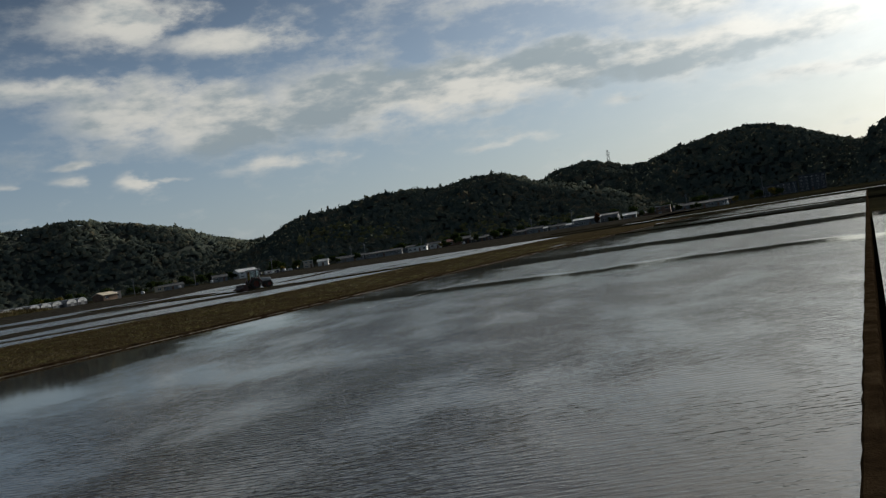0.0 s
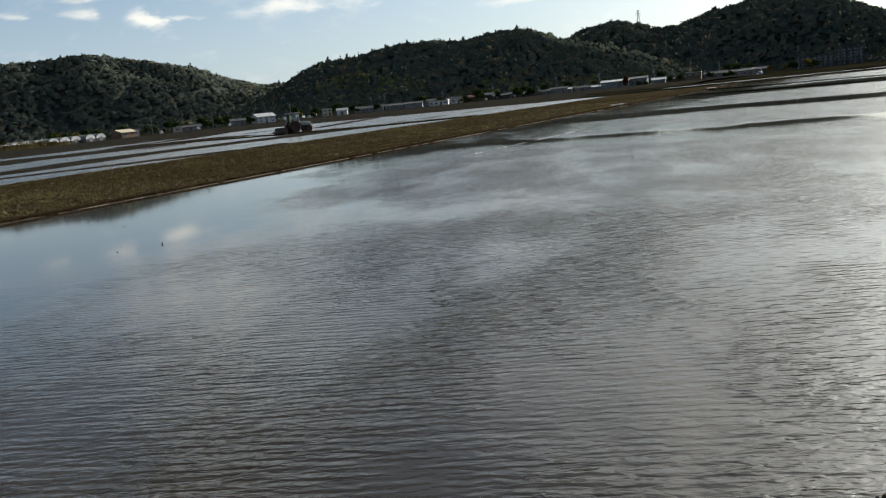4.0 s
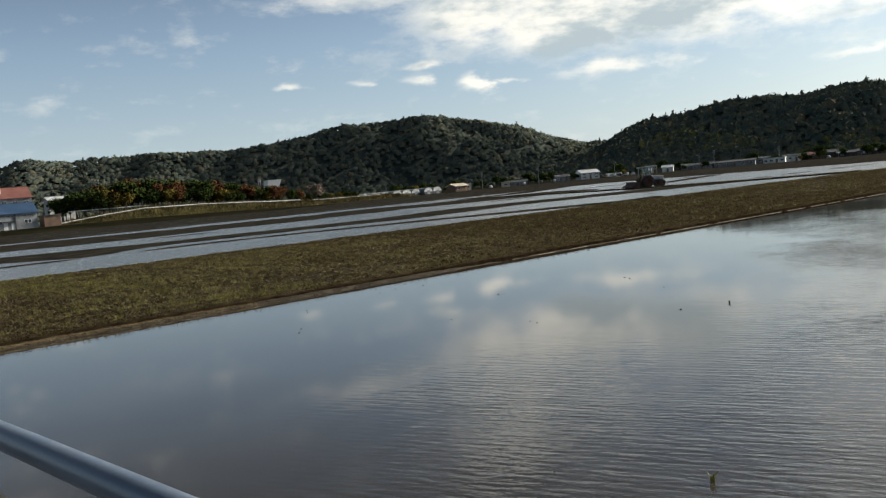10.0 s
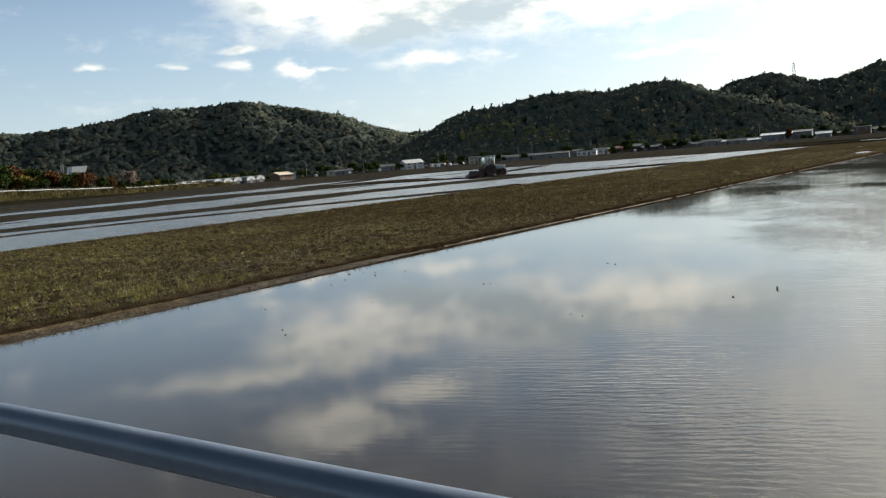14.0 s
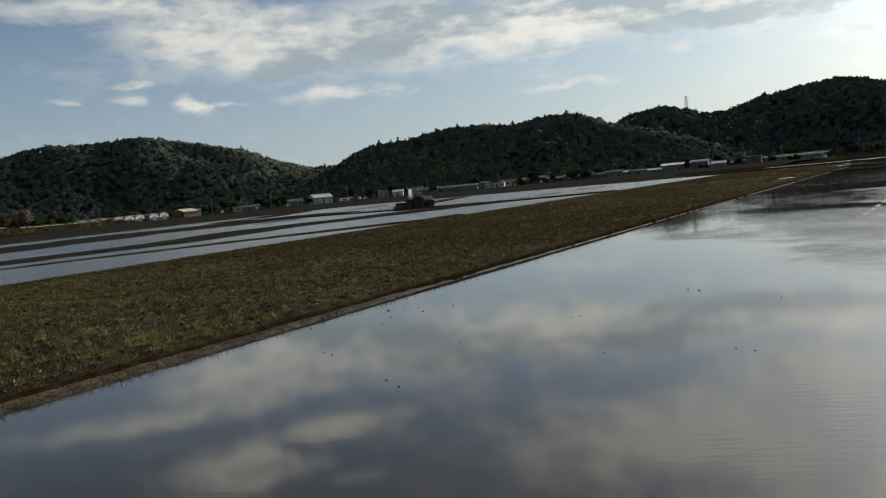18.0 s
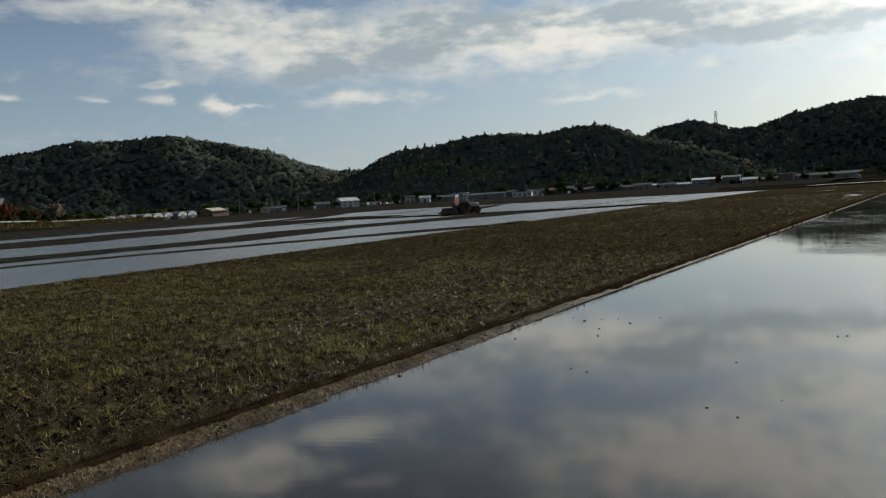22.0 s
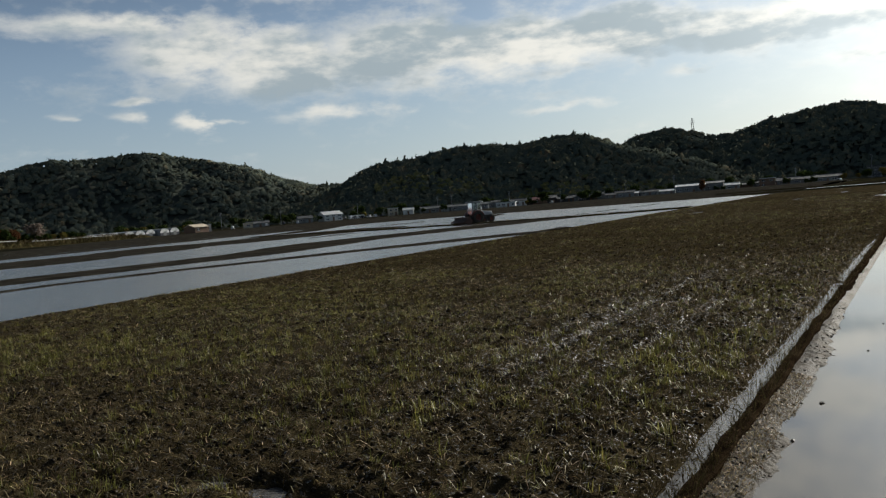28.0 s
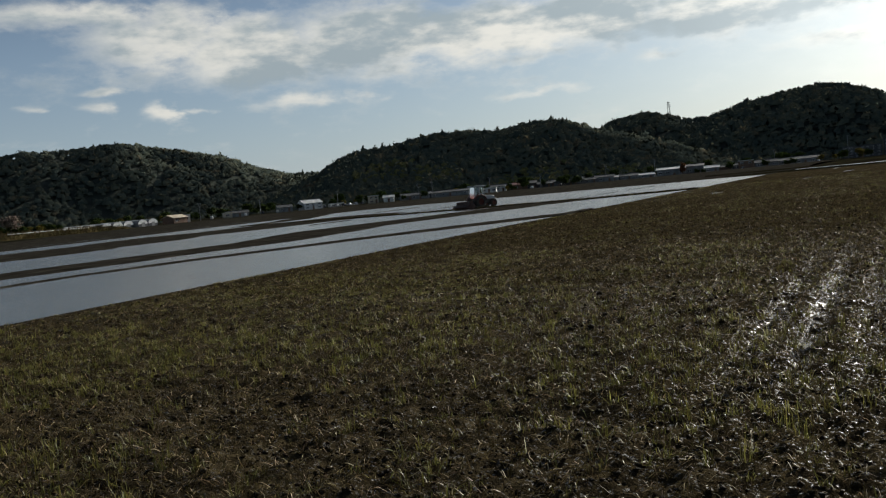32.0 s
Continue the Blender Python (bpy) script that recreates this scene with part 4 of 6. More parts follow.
def wheel(tractor, name, x, y, r, w):
    bm = bmesh.new()
    lathe(bm, [(r * .55, -w / 2), (r * .9, -w / 2), (r * .97, -w * .36), (r * .97, w * .36), (r * .9, w / 2), (r * .55, w / 2), (r * .55, -w / 2)], 28)
    n = 18
    for i in range(n):
        a = 2 * math.pi * i / n
        for s in (-1, 1):
            vs = box(bm, -.03, .03, 0, .44 * w, -.03, .04)
            mm = Matrix.Rotation(a + s * .09, 4, "Z") @ Matrix.Translation((r * .975, 0, 0)) @ Matrix.Rotation(radians(90), 4, "X") @ Matrix.Rotation(s * .5, 4, "X")
            if s < 0:
                mm = mm @ Matrix.Scale(-1, 4, (0, 1, 0))
            for v in vs:
                v.co = mm @ v.co
    bm.transform(Matrix.Translation((x, y, r)) @ Matrix.Rotation(radians(90), 4, "X"))
    bmesh.ops.recalc_face_normals(bm, faces=bm.faces)
    tyre = part(name, bm, TYRE, tractor, "mud-caked ribbed tyre")
    bm = bmesh.new()
    s = 1 if y < 0 else -1
    lathe(bm, [(0, .02), (r * .18, .03), (r * .2, -.03), (r * .5, -.05), (r * .57, w * .4)], 24)
    bm.transform(Matrix.Translation((x, y - s * w * .1, r)) @ Matrix.Rotation(radians(90 * s), 4, "X"))
    part("rim", bm, RIM, tyre, "dull red wheel rim", True)
    return tyre


def build_tractor(m):
    t = tagged(empty("tractor", m), "red and pale grey cab tractor with a harrow on wet mud", "tractor")
    for y in (-.72, .72):
        wheel(t, "rear_wheel", 0, y, .66, .42)
        wheel(t, "front_wheel", 1.72, y * .92, .42, .30)
    bm = bmesh.new()
    box(bm, -.35, 2.0, -.28, .28, .45, .85, .05)
    box(bm, -.1, .1, -.62, .62, .58, .74, .02)
    box(bm, 1.66, 1.78, -.58, .58, .36, .5, .02)
    part("chassis", bm, CHASSIS, t)
    bm = bmesh.new()
    vs = box(bm, .72, 2.22, -.36, .36, .82, 1.36)
    for v in vs:
        if v.co.x > 2 and v.co.z > 1.2:
            v.co.z -= .16
            v.co.x -= .10
        if v.co.z > 1.1:
            v.co.y *= .84
    bmesh.ops.bevel(bm, geom=list(bm.edges), offset=.06, segments=3, profile=.6, affect="EDGES")
    hood = part("bonnet", bm, HOOD, t, "pale grey bonnet", True)
    bm = bmesh.new()
    box(bm, 2.19, 2.24, -.24, .24, .86, 1.10, .01)
    part("grille", bm, CHASSIS, hood)
    for y in (-.2, .2):
        bm = bmesh.new()
        lathe(bm, [(0, .03), (.05, .02), (.07, 0), (.07, -.04)], 14)
        bm.transform(Matrix.Translation((2.14, y, 1.14)) @ Matrix.Rotation(radians(90), 4, "Y"))
        part("headlight", bm, LAMP, hood, "clear round headlight", True)
    bm = bmesh.new()
    for x, y, tx in ((.70, -.52, .62), (.70, .52, .62), (-.52, -.56, -.45), (-.52, .56, -.45), (.05, -.60, .05), (.05, .60, .05)):
        rod(bm, (x, y, .85), (tx, y * .9, 2.26), .055, seg=8)
    for y in (-.55, .55):
        rod(bm, (.7, y, .88), (-.52, y, .88), .03, seg=8)
    part("cab_frame", bm, HOOD, t, "pale grey cab posts")
    bm = bmesh.new()
    box(bm, -.66, .86, -.62, .62, 2.24, 2.40, .05)
    part("cab_roof", bm, HOOD, t, "pale grey cab roof", True)
    for q in (((.70, -.5, .95), (.70, .5, .95), (.63, .46, 2.22), (.63, -.46, 2.22)), ((-.52, .54, .95), (-.52, -.54, .95), (-.45, -.49, 2.22), (-.45, .49, 2.22)),
              ((.66, -.545, 1.0), (-.5, -.57, 1.0), (-.44, -.52, 2.22), (.62, -.49, 2.22)), ((.66, .545, 1.0), (-.5, .57, 1.0), (-.44, .52, 2.22), (.62, .49, 2.22))):
        bm = bmesh.new()
        f = bm.faces.new([bm.verts.new(p) for p in q])
        r = bmesh.ops.extrude_face_region(bm, geom=[f])
        f.normal_update()
        for v in [g for g in r["geom"] if isinstance(g, bmesh.types.BMVert)]:
            v.co += f.normal * .008
        pane = part("window", bm, CAB_GLASS, t, "clear cab window")
        pane.visible_shadow = False
    for y in (-.72, .72):
        bm = bmesh.new()
        n = 10
        rows = [[bm.verts.new((.76 * math.cos(radians(a)), yy, .66 + .76 * math.sin(radians(a)))) for yy in (y - .24, y + .24)] for a in np.linspace(15, 165, n)]
        for a, b in zip(rows, rows[1:]):
            bm.faces.new((a[0], a[1], b[1], b[0]))
        ob = part("fender", bm, FENDER, t, "curved dull red fender", True)
        ob.modifiers.new("thick", "SOLIDIFY").thickness = .025
    bm = bmesh.new()
    box(bm, -.1, .28, -.24, .24, .95, 1.06, .03)
    box(bm, -.2, -.08, -.24, .24, 1.0, 1.5, .03)
    part("seat", bm, CHASSIS, t, "black driver's seat")
    bm = bmesh.new()
    rod(bm, (.66, -.3, 1.36), (.66, -.3, 2.0), .03, seg=10)
    part("exhaust", bm, CHASSIS, t)
    harrow = empty("harrow")
    harrow.parent = t
    bm = bmesh.new()
    box(bm, -1.75, -1.35, -1.35, 1.35, .42, .78, .04)
    hbody = part("harrow_frame", bm, HARROW, t, "wide dull red harrow frame")
    bpy.data.objects.remove(harrow)
    bm = bmesh.new()
    vs = box(bm, -2.25, -1.72, -1.35, 1.35, .18, .50)
    for v in vs:
        if v.co.x < -2 and v.co.z > .3:
            v.co.z = .28
    part("levelling_board", bm, HARROW, hbody)
    for s in (-1, 1):
        bm = bmesh.new()
        rod(bm, (-.45, .35 * s, .55), (-1.4, .5 * s, .60), .04, seg=8)
        part("lift_arm", bm, CHASSIS, hbody)
    bm = bmesh.new()
    rod(bm, (-.35, 0, 1.0), (-1.45, 0, .95), .035, seg=8)
    part("top_link", bm, CHASSIS, hbody)
    for i in range(11):
        bm = bmesh.new()
        y = -1.6 + .32 * i
        lathe(bm, [(0, -.02), (.2, -.012), (.26, 0), (.2, .012), (0, .02)], 10)
        bm.transform(Matrix.Translation((-1.55, y, .24)) @ Matrix.Rotation(radians(90), 4, "X"))
        part("tine_disc", bm, HARROW, hbody)
    for y in (-.5, .5):
        bm = bmesh.new()
        box(bm, .86, .92, y - .07, y + .07, 2.26, 2.34, .01)
        part("work_light", bm, LAMP, t)
    return t


build_tractor(pose(-46.6, 90.2, 0.05, 0, 0, 60) @ Matrix.Scale(1.10, 4))

# ---- village, sheds and greenhouses along the foot of the hills ----
WALL_WHITE = material("white_plaster", [(0.468, 0.461, 0.442), (0.650, 0.643, 0.617), (0.780, 0.767, 0.741)], .6, 9, 0.8, bump=.1)
WALL_GREY = material("grey_cladding", [(0.112, 0.120, 0.128), (0.192, 0.205, 0.216), (0.288, 0.296, 0.304)], .5, 8, 0.7, bump=.1)
# darkened to carry the shade of far walls seen against the sun
WALL_DIM = material("shade_dim_concrete", [(0.044, 0.048, 0.055), (0.077, 0.081, 0.088), (0.110, 0.114, 0.119)], .3, 4, 0.9, bump=.1, spec=.1)
WALL_BEIGE = material("beige_render", [(0.38, 0.32, 0.24), (0.50, 0.43, 0.33), (0.56, 0.49, 0.39)], .6, 8, 0.8, bump=.1)
WALL_BROWN = material("brown_cladding", [(0.12, 0.075, 0.05), (0.20, 0.125, 0.085)], .6, 8, 0.8, bump=.1)
ROOF_GREY = material("grey_roof_tiles", [(0.042, 0.045, 0.049), (0.077, 0.081, 0.084), (0.126, 0.130, 0.133)], .7, 10, 0.7, bump=.3, spec=.25)
ROOF_RED = material("red_metal_roof", [(0.13, 0.05, 0.04), (0.19, 0.075, 0.06), (0.23, 0.10, 0.08)], .3, 6, 0.6, bump=.15)
ROOF_BLUE = material("blue_metal_roof", [(0.02, 0.05, 0.10), (0.035, 0.075, 0.14), (0.055, 0.095, 0.165)], .3, 6, 0.5, bump=.15)
ROOF_PALE = material("pale_metal_roof", [(0.45, 0.46, 0.46), (0.62, 0.63, 0.63)], .4, 8, 0.45, bump=.1)
PANE = material("dark_window_glass", [(0.02, 0.025, 0.03), (0.05, 0.06, 0.07)], .5, 3, 0.08, bump=0)
FRAME = material("window_frame", [(0.55, 0.55, 0.55), (0.7, 0.7, 0.7)], 2, 20, 0.5, bump=0)
# darker copy of the film below: shade of the tunnel sides put into colour
FILM_DIM = material("shade_grey_greenhouse_film", [(0.13, 0.14, 0.145), (0.2, 0.21, 0.215), (0.28, 0.285, 0.29)], .5, 6, 0.5, bump=.1, spec=.3)
FILM = material("greenhouse_film", [(0.42, 0.43, 0.43), (0.60, 0.61, 0.60), (0.72, 0.72, 0.71)], .5, 6, 0.35, bump=.1)


def terrace(x, y):
    """Height of the ground under the village at x, y."""
    a = math.degrees(math.atan2(10 - x, y))
    return float(-1.2 + 1.5 * smooth01(a, 8, 40) + 1.5 * smooth01(a, 52, 70))


def window(parent, x, z, w, h, y):
    bm = bmesh.new()
    box(bm, x - w / 2, x + w / 2, y - .06, y + .02, z - h / 2, z + h / 2)
    f = part("window", bm, FRAME, parent)
    for s in (-1, 1):
        bm = bmesh.new()
        box(bm, x + s * w * .25 - w * .21, x + s * w * .25 + w * .21, y - .075, y - .055, z - h * .41, z + h * .41)
        part("pane", bm, PANE, f)


def house(x, y, w, d, h, roof_h, turn, wall, roof, label, name="house", category="house", floors=1, door=True, flat=False, windows=3):
    """A building with its long front towards local -y; gable or flat roof with eaves, windows by floor."""
    if y > 280:
        h, roof_h = h * .78, roof_h * .72
    g = tagged(empty(name, pose(x, y, terrace(x, y), 0, 0, turn)), label, category, "buildings at the foot of the hills")
    bm = bmesh.new()
    box(bm, -w / 2, w / 2, -d / 2, d / 2, -1.5, h)
    wl = part("wall", bm, wall, g)
    if not flat:
        for s in (-1, 1):
            bm = bmesh.new()
            bm.faces.new([bm.verts.new(p) for p in ((s * (w / 2 - .01), -d / 2, h), (s * (w / 2 - .01), d / 2, h), (s * (w / 2 - .01), 0, h + roof_h * .93))])
            part("gable", bm, wall, wl)
        bm = bmesh.new()
        o = .5
        k = roof_h / (d / 2)
        pts = [(-d / 2 - o, h - o * k), (0, h + roof_h), (d / 2 + o, h - o * k)]
        top = [[bm.verts.new((sx * (w / 2 + o), yy, zz + .16)) for yy, zz in pts] for sx in (-1, 1)]
        low = [[bm.verts.new((sx * (w / 2 + o), yy, zz)) for yy, zz in pts] for sx in (-1, 1)]
        for i in (0, 1):
            bm.faces.new((top[0][i], top[1][i], top[1][i + 1], top[0][i + 1]))
            bm.faces.new((low[0][i + 1], low[1][i + 1], low[1][i], low[0][i]))
            for e in (0, 1):
                bm.faces.new((top[e][i], top[e][i + 1], low[e][i + 1], low[e][i]))
        for i in (0, 2):
            bm.faces.new((top[0][i], low[0][i], low[1][i], top[1][i]))
        bmesh.ops.recalc_face_normals(bm, faces=bm.faces)
        rf = part("roof", bm, roof, g)
        bm = bmesh.new()
        box(bm, -w / 2 - o, w / 2 + o, -.18, .18, h + roof_h + .05, h + roof_h + .34, .04)
        part("ridge", bm, roof, rf)
    else:
        bm = bmesh.new()
        box(bm, -w / 2 - .3, w / 2 + .3, -d / 2 - .3, d / 2 + .3, h, h + max(.3, roof_h), .04)
        part("roof", bm, roof, g)
    step = h / floors
    for fl in range(floors):
        for i in range(windows):
            xx = -w / 2 + w * (i + .5) / windows
            if door and fl == 0 and i == windows // 2:
                bm = bmesh.new()
                box(bm, xx - .55, xx + .55, -d / 2 - .05, -d / 2 + .02, 0, min(2.1, h * .8))
                part("door", bm, WALL_BROWN, g)
                continue
            window(g, xx, step * fl + step * .55, min(1.7, w / windows * .55), min(1.2, step * .4), -d / 2)
    return g



house(-296, 386, 11, 9, 4.6, 2.4, 62, WALL_WHITE, ROOF_PALE, "white two-storey house with a pale roof", floors=2, windows=3)
house(-304, 373, 8, 7, 3.4, 1.8, 50, WALL_GREY, ROOF_GREY, "dark grey barn beside a white house", "barn", "barn", windows=2)
house(-273, 416, 5.5, 6, 5.4, .4, 40, WALL_BEIGE, ROOF_PALE, "beige two-storey house with a flat roof", floors=2, windows=2, flat=True)
house(-263.5, 418, 6, 6, 3.6, 1.4, 30, WALL_WHITE, ROOF_PALE, "bright white shed beside a beige house", "shed", "shed", windows=1)
house(-254, 438, 11, 8, 3.2, 1.8, 30, WALL_GREY, ROOF_GREY, "low grey house with a tiled roof", windows=3)
house(-266, 445, 10, 8, 3.2, 1.8, 40, WALL_GREY, ROOF_GREY, "low grey house with a tiled roof", windows=3)
house(-240, 450, 22, 9, 3.4, 1.4, 26, WALL_GREY, ROOF_GREY, "long grey shed with a low roof", "shed", "shed", windows=5)
house(-212, 442, 11, 8, 3.4, .5, 22, WALL_WHITE, WALL_WHITE, "long white flat-roofed building", "workshop", "building", windows=4, flat=True)
house(-226, 492, 7, 6, 4.2, 1.6, 20, WALL_WHITE, ROOF_GREY, "small white house with a grey roof", windows=2)
house(-217, 502, 9, 7, 4.0, 2.0, 25, WALL_BROWN, ROOF_RED, "brown house with a red tiled roof", windows=2)
house(-203, 524, 12, 8, 3.6, 1.8, 20, WALL_GREY, ROOF_GREY, "grey farmhouse with a tiled roof", windows=3)
house(-190, 530, 10, 7, 3.2, 1.6, 24, WALL_GREY, ROOF_GREY, "grey farmhouse with a tiled roof", windows=3)
house(-175, 524, 11, 7, 3.0, 1.6, 18, WALL_GREY, ROOF_GREY, "low grey house among trees", windows=3)
house(-162, 517, 9, 7, 3.0, 1.2, 15, WALL_GREY, ROOF_PALE, "low shed with a shining pale roof", "shed", "shed", windows=2)
house(-151, 520, 11, 7, 3.2, 1.6, 16, WALL_GREY, ROOF_GREY, "low grey house with a tiled roof", windows=3)
house(-138, 513, 9, 7, 2.8, 1.2, 12, WALL_GREY, ROOF_PALE, "low shed with a shining pale roof", "shed", "shed", windows=2)
house(-104.5, 433, 13.5, 12, 5.0, 1.2, 10, WALL_GREY, ROOF_PALE, "blue-grey factory hall with a pale low roof", "factory", "factory", windows=4)
house(-94.5, 440, 9, 12, 5.6, 1.4, 10, WALL_GREY, ROOF_GREY, "grey factory annexe with a gable roof", "factory", "factory", windows=2)
house(-92, 472, 7, 7, 3.6, 1.4, 10, WALL_GREY, ROOF_PALE, "grey house with a pale roof", windows=2)
house(-78, 495, 8, 8, 6.0, .5, 8, WALL_BROWN, ROOF_PALE, "tall brown flat-roofed building", "building", "building", floors=2, windows=2, flat=True)
house(-70, 516, 12, 8, 3.8, 2.0, 8, WALL_GREY, ROOF_GREY, "grey farmhouse with a tiled roof", windows=3)
house(-58, 512, 9, 8, 3.6, 1.8, 8, WALL_GREY, ROOF_GREY, "grey farmhouse with a tiled roof", windows=3)
house(-48, 499, 10, 8, 3.8, 1.8, 5, WALL_GREY, ROOF_GREY, "grey house with a tiled roof", windows=3)
house(-24, 600, 22, 14, 9, .8, 2, WALL_DIM, WALL_DIM, "large grey concrete block with many windows", "apartment_block", "building", floors=4, windows=7, flat=True)
house(-4, 604, 16, 14, 13, .8, 2, WALL_DIM, WALL_DIM, "tall grey concrete tower block", "apartment_block", "building", floors=5, windows=5, flat=True)
house(-303, 291, 8, 8, 3.4, 1.6, 85, WALL_BROWN, WALL_BEIGE, "small barn with a tan sheet roof", "barn", "barn", windows=2)
house(-306, 301, 3.6, 4, 4.4, .3, 50, WALL_WHITE, ROOF_PALE, "narrow white hut beside the greenhouses", "hut", "hut", windows=1, flat=True, door=False)
house(-299, 322, 4.4, 4, 3.0, .3, 48, WALL_BEIGE, WALL_BEIGE, "cream storage box beside the field", "storage_box", "shed", windows=1, flat=True, door=False)
house(-306, 335, 9, 6, 2.6, 1.3, 50, WALL_GREY, ROOF_GREY, "low dark shed beside the village road", "shed", "shed", windows=2)
house(-318, 352, 9, 6, 2.8, 1.4, 50, WALL_GREY, ROOF_GREY, "low dark shed beside the village road", "shed", "shed", windows=2)
house(-291, 404, 8, 6, 2.4, .3, 45, WALL_WHITE, ROOF_PALE, "open white carport beside parked vans", "carport", "carport", windows=2, flat=True, door=False)

# further low houses between and behind them
ry = random.Random(41)
for i in range(19):
    a = 6.5 + 1.32 * i + ry.uniform(-.4, .4)
    R = ry.uniform(535, 570)
    x, y = 10 - math.sin(radians(a)) * R, math.cos(radians(a)) * R
    pale = ry.random() < .12
    house(x, y, ry.uniform(7, 12), 7, ry.uniform(2.8, 4.6), ry.uniform(1.2, 2.2), a * .9 + ry.uniform(-25, 25), ry.choice([WALL_DIM, WALL_BROWN, WALL_GREY, WALL_DIM]) if not pale else WALL_WHITE, ROOF_GREY,
          "pale house with a dark tiled roof behind the village road" if pale else "dim farmhouse with a dark tiled roof behind the village road", windows=2)

# school-like buildings with red and blue roofs
house(-346, 68, 62, 16, 12.0, 4.2, 85, WALL_GREY, ROOF_RED, "large building with a wide dull red roof", "hall", "building", windows=16, floors=3)
depot = house(-274, 49.5, 62, 12, 5.0, 3.0, 87, WALL_GREY, ROOF_BLUE, "long grey depot with a bright blue roof", "depot", "building", windows=0, door=False)
for c in (-17, -5, 3.4, 15.4, 24.6):
    bm = bmesh.new()
    box(bm, c - .2, c + .2, -6.25, -5.98, 0, 5.0)
    part("pilaster", bm, WALL_DIM, depot, "dark pilaster")
for c in (-22, -12, 3.2, 6.5, 13.5, 18.2, 23.4, 28):
    for d in (-.75, .75):
        window(depot, c + d, 4.2, 1.1, .6, -6.0)
for c, z, w, h in ((-21, 1.9, 2.0, 1.4), (-12, 1.9, 2.0, 1.4), (4.6, 1.6, 1.6, 1.4), (17.6, 2.4, 2.4, 1.2), (20.0, 2.4, 1.8, 1.2), (28.2, 2.3, 2.0, 1.2)):
    window(depot, c, z, w, h, -6.0)
for c, mat, label in ((21.8, WALL_WHITE, "white steel door"), (24.0, WALL_WHITE, "white steel door")):
    bm = bmesh.new()
    box(bm, c - .6, c + .6, -6.08, -5.98, 0, 2.2)
    part("door", bm, mat, depot, label)
    bm = bmesh.new()
    box(bm, c - 1.0, c + 1.0, -6.9, -6.0, 2.5, 2.62)
    part("canopy", bm, WALL_DIM, depot)
for c in (-26, -6, 16):
    bm = bmesh.new()
    box(bm, c - .5, c + .5, -3.6, -2.8, 6.2, 7.3, .05)
    part("roof_vent", bm, WALL_GREY, depot, "small grey roof ventilator")
house(-268, 84.3, 5, 6, 3.4, .3, 87, WALL_BROWN, ROOF_GREY, "small dark annexe at the end of the depot", "annexe", "building", windows=1, flat=True)
house(-320, 104, 10, 9, 9.5, 1.2, 85, WALL_WHITE, ROOF_PALE, "pale stair block beside the red-roofed hall", "stair_block", "building", windows=2, floors=3)


def clock_tower(x, y):
    t = tagged(empty("roof_tower", pose(x, y, terrace(x, y), 0, 0, 85)), "slim white ventilation tower over a red roof", "tower")
    bm = bmesh.new()
    box(bm, -1.3, 1.3, -1.3, 1.3, 0, 18.5, .08)
    part("shaft", bm, WHITE, t)
    bm = bmesh.new()
    box(bm, -1.7, 1.7, -1.7, 1.7, 18.5, 19.2, .1)
    part("collar", bm, ROOF_GREY, t)
    bm = bmesh.new()
    rod(bm, (0, 0, 19.2), (0, 0, 24.0), .55, .4, seg=10)
    part("spire", bm, WHITE, t)


clock_tower(-341, 87.5)


def depot_door(x, y, turn, w, h):
    d = tagged(empty("shutter_door", pose(x, y, terrace(x, y), 0, 0, turn)), "pale cream roller shutter door in the depot wall", "door", "depot shutters")
    n = 12
    for i in range(n):
        bm = bmesh.new()
        box(bm, -w / 2, w / 2, -.04, .04, h * i / n, h * (i + 1) / n - .03, .01)
        part("slat", bm, WALL_BEIGE, d)


for yy in (56.6, 61.0):
    depot_door(-267.65, yy, 87, 4.2, 3.6)


def stand_house(x, y):
    """A wedge-shaped block on piers that widens upwards."""
    g = tagged(empty("viewing_block", pose(x, y, terrace(x, y), 0, 0, 78)), "pale wedge-shaped concrete block on piers above the trees", "building")
    bm = bmesh.new()
    vs = box(bm, -4.5, 4.5, -5, 5, 12.5, 21)
    for v in vs:
        if v.co.z > 20:
            v.co.x = v.co.x * 1.25 + 2.5
            v.co.y *= 1.15
    wl = part("block", bm, WHITE, g)
    for i in range(4):
        bm = bmesh.new()
        box(bm, -3.6 + i * 2.1, -2.4 + i * 2.1, -5.3, -4.9, 14.5, 18.5)
        part("window", bm, PANE, wl)
    for sx in (-3.5, 0, 3.5):
        for sy in (-4, 4):
            bm = bmesh.new()
            rod(bm, (sx, sy, -2), (sx, sy, 12.6), .6, seg=10)
            part("pier", bm, WALL_GREY, g)
    for s in (-9.5, -8):
        bm = bmesh.new()
        rod(bm, (s, 0, -2), (s, 0, 23), .5, seg=8)
        part("chimney", bm, WALL_GREY, g)
    house(x - 10, y - 34, 44, 12, 13, 2.5, 62, WALL_GREY, ROOF_GREY, "low grey hall half hidden by trees", "hall", "building", windows=8, floors=2)


stand_house(-590, 349)


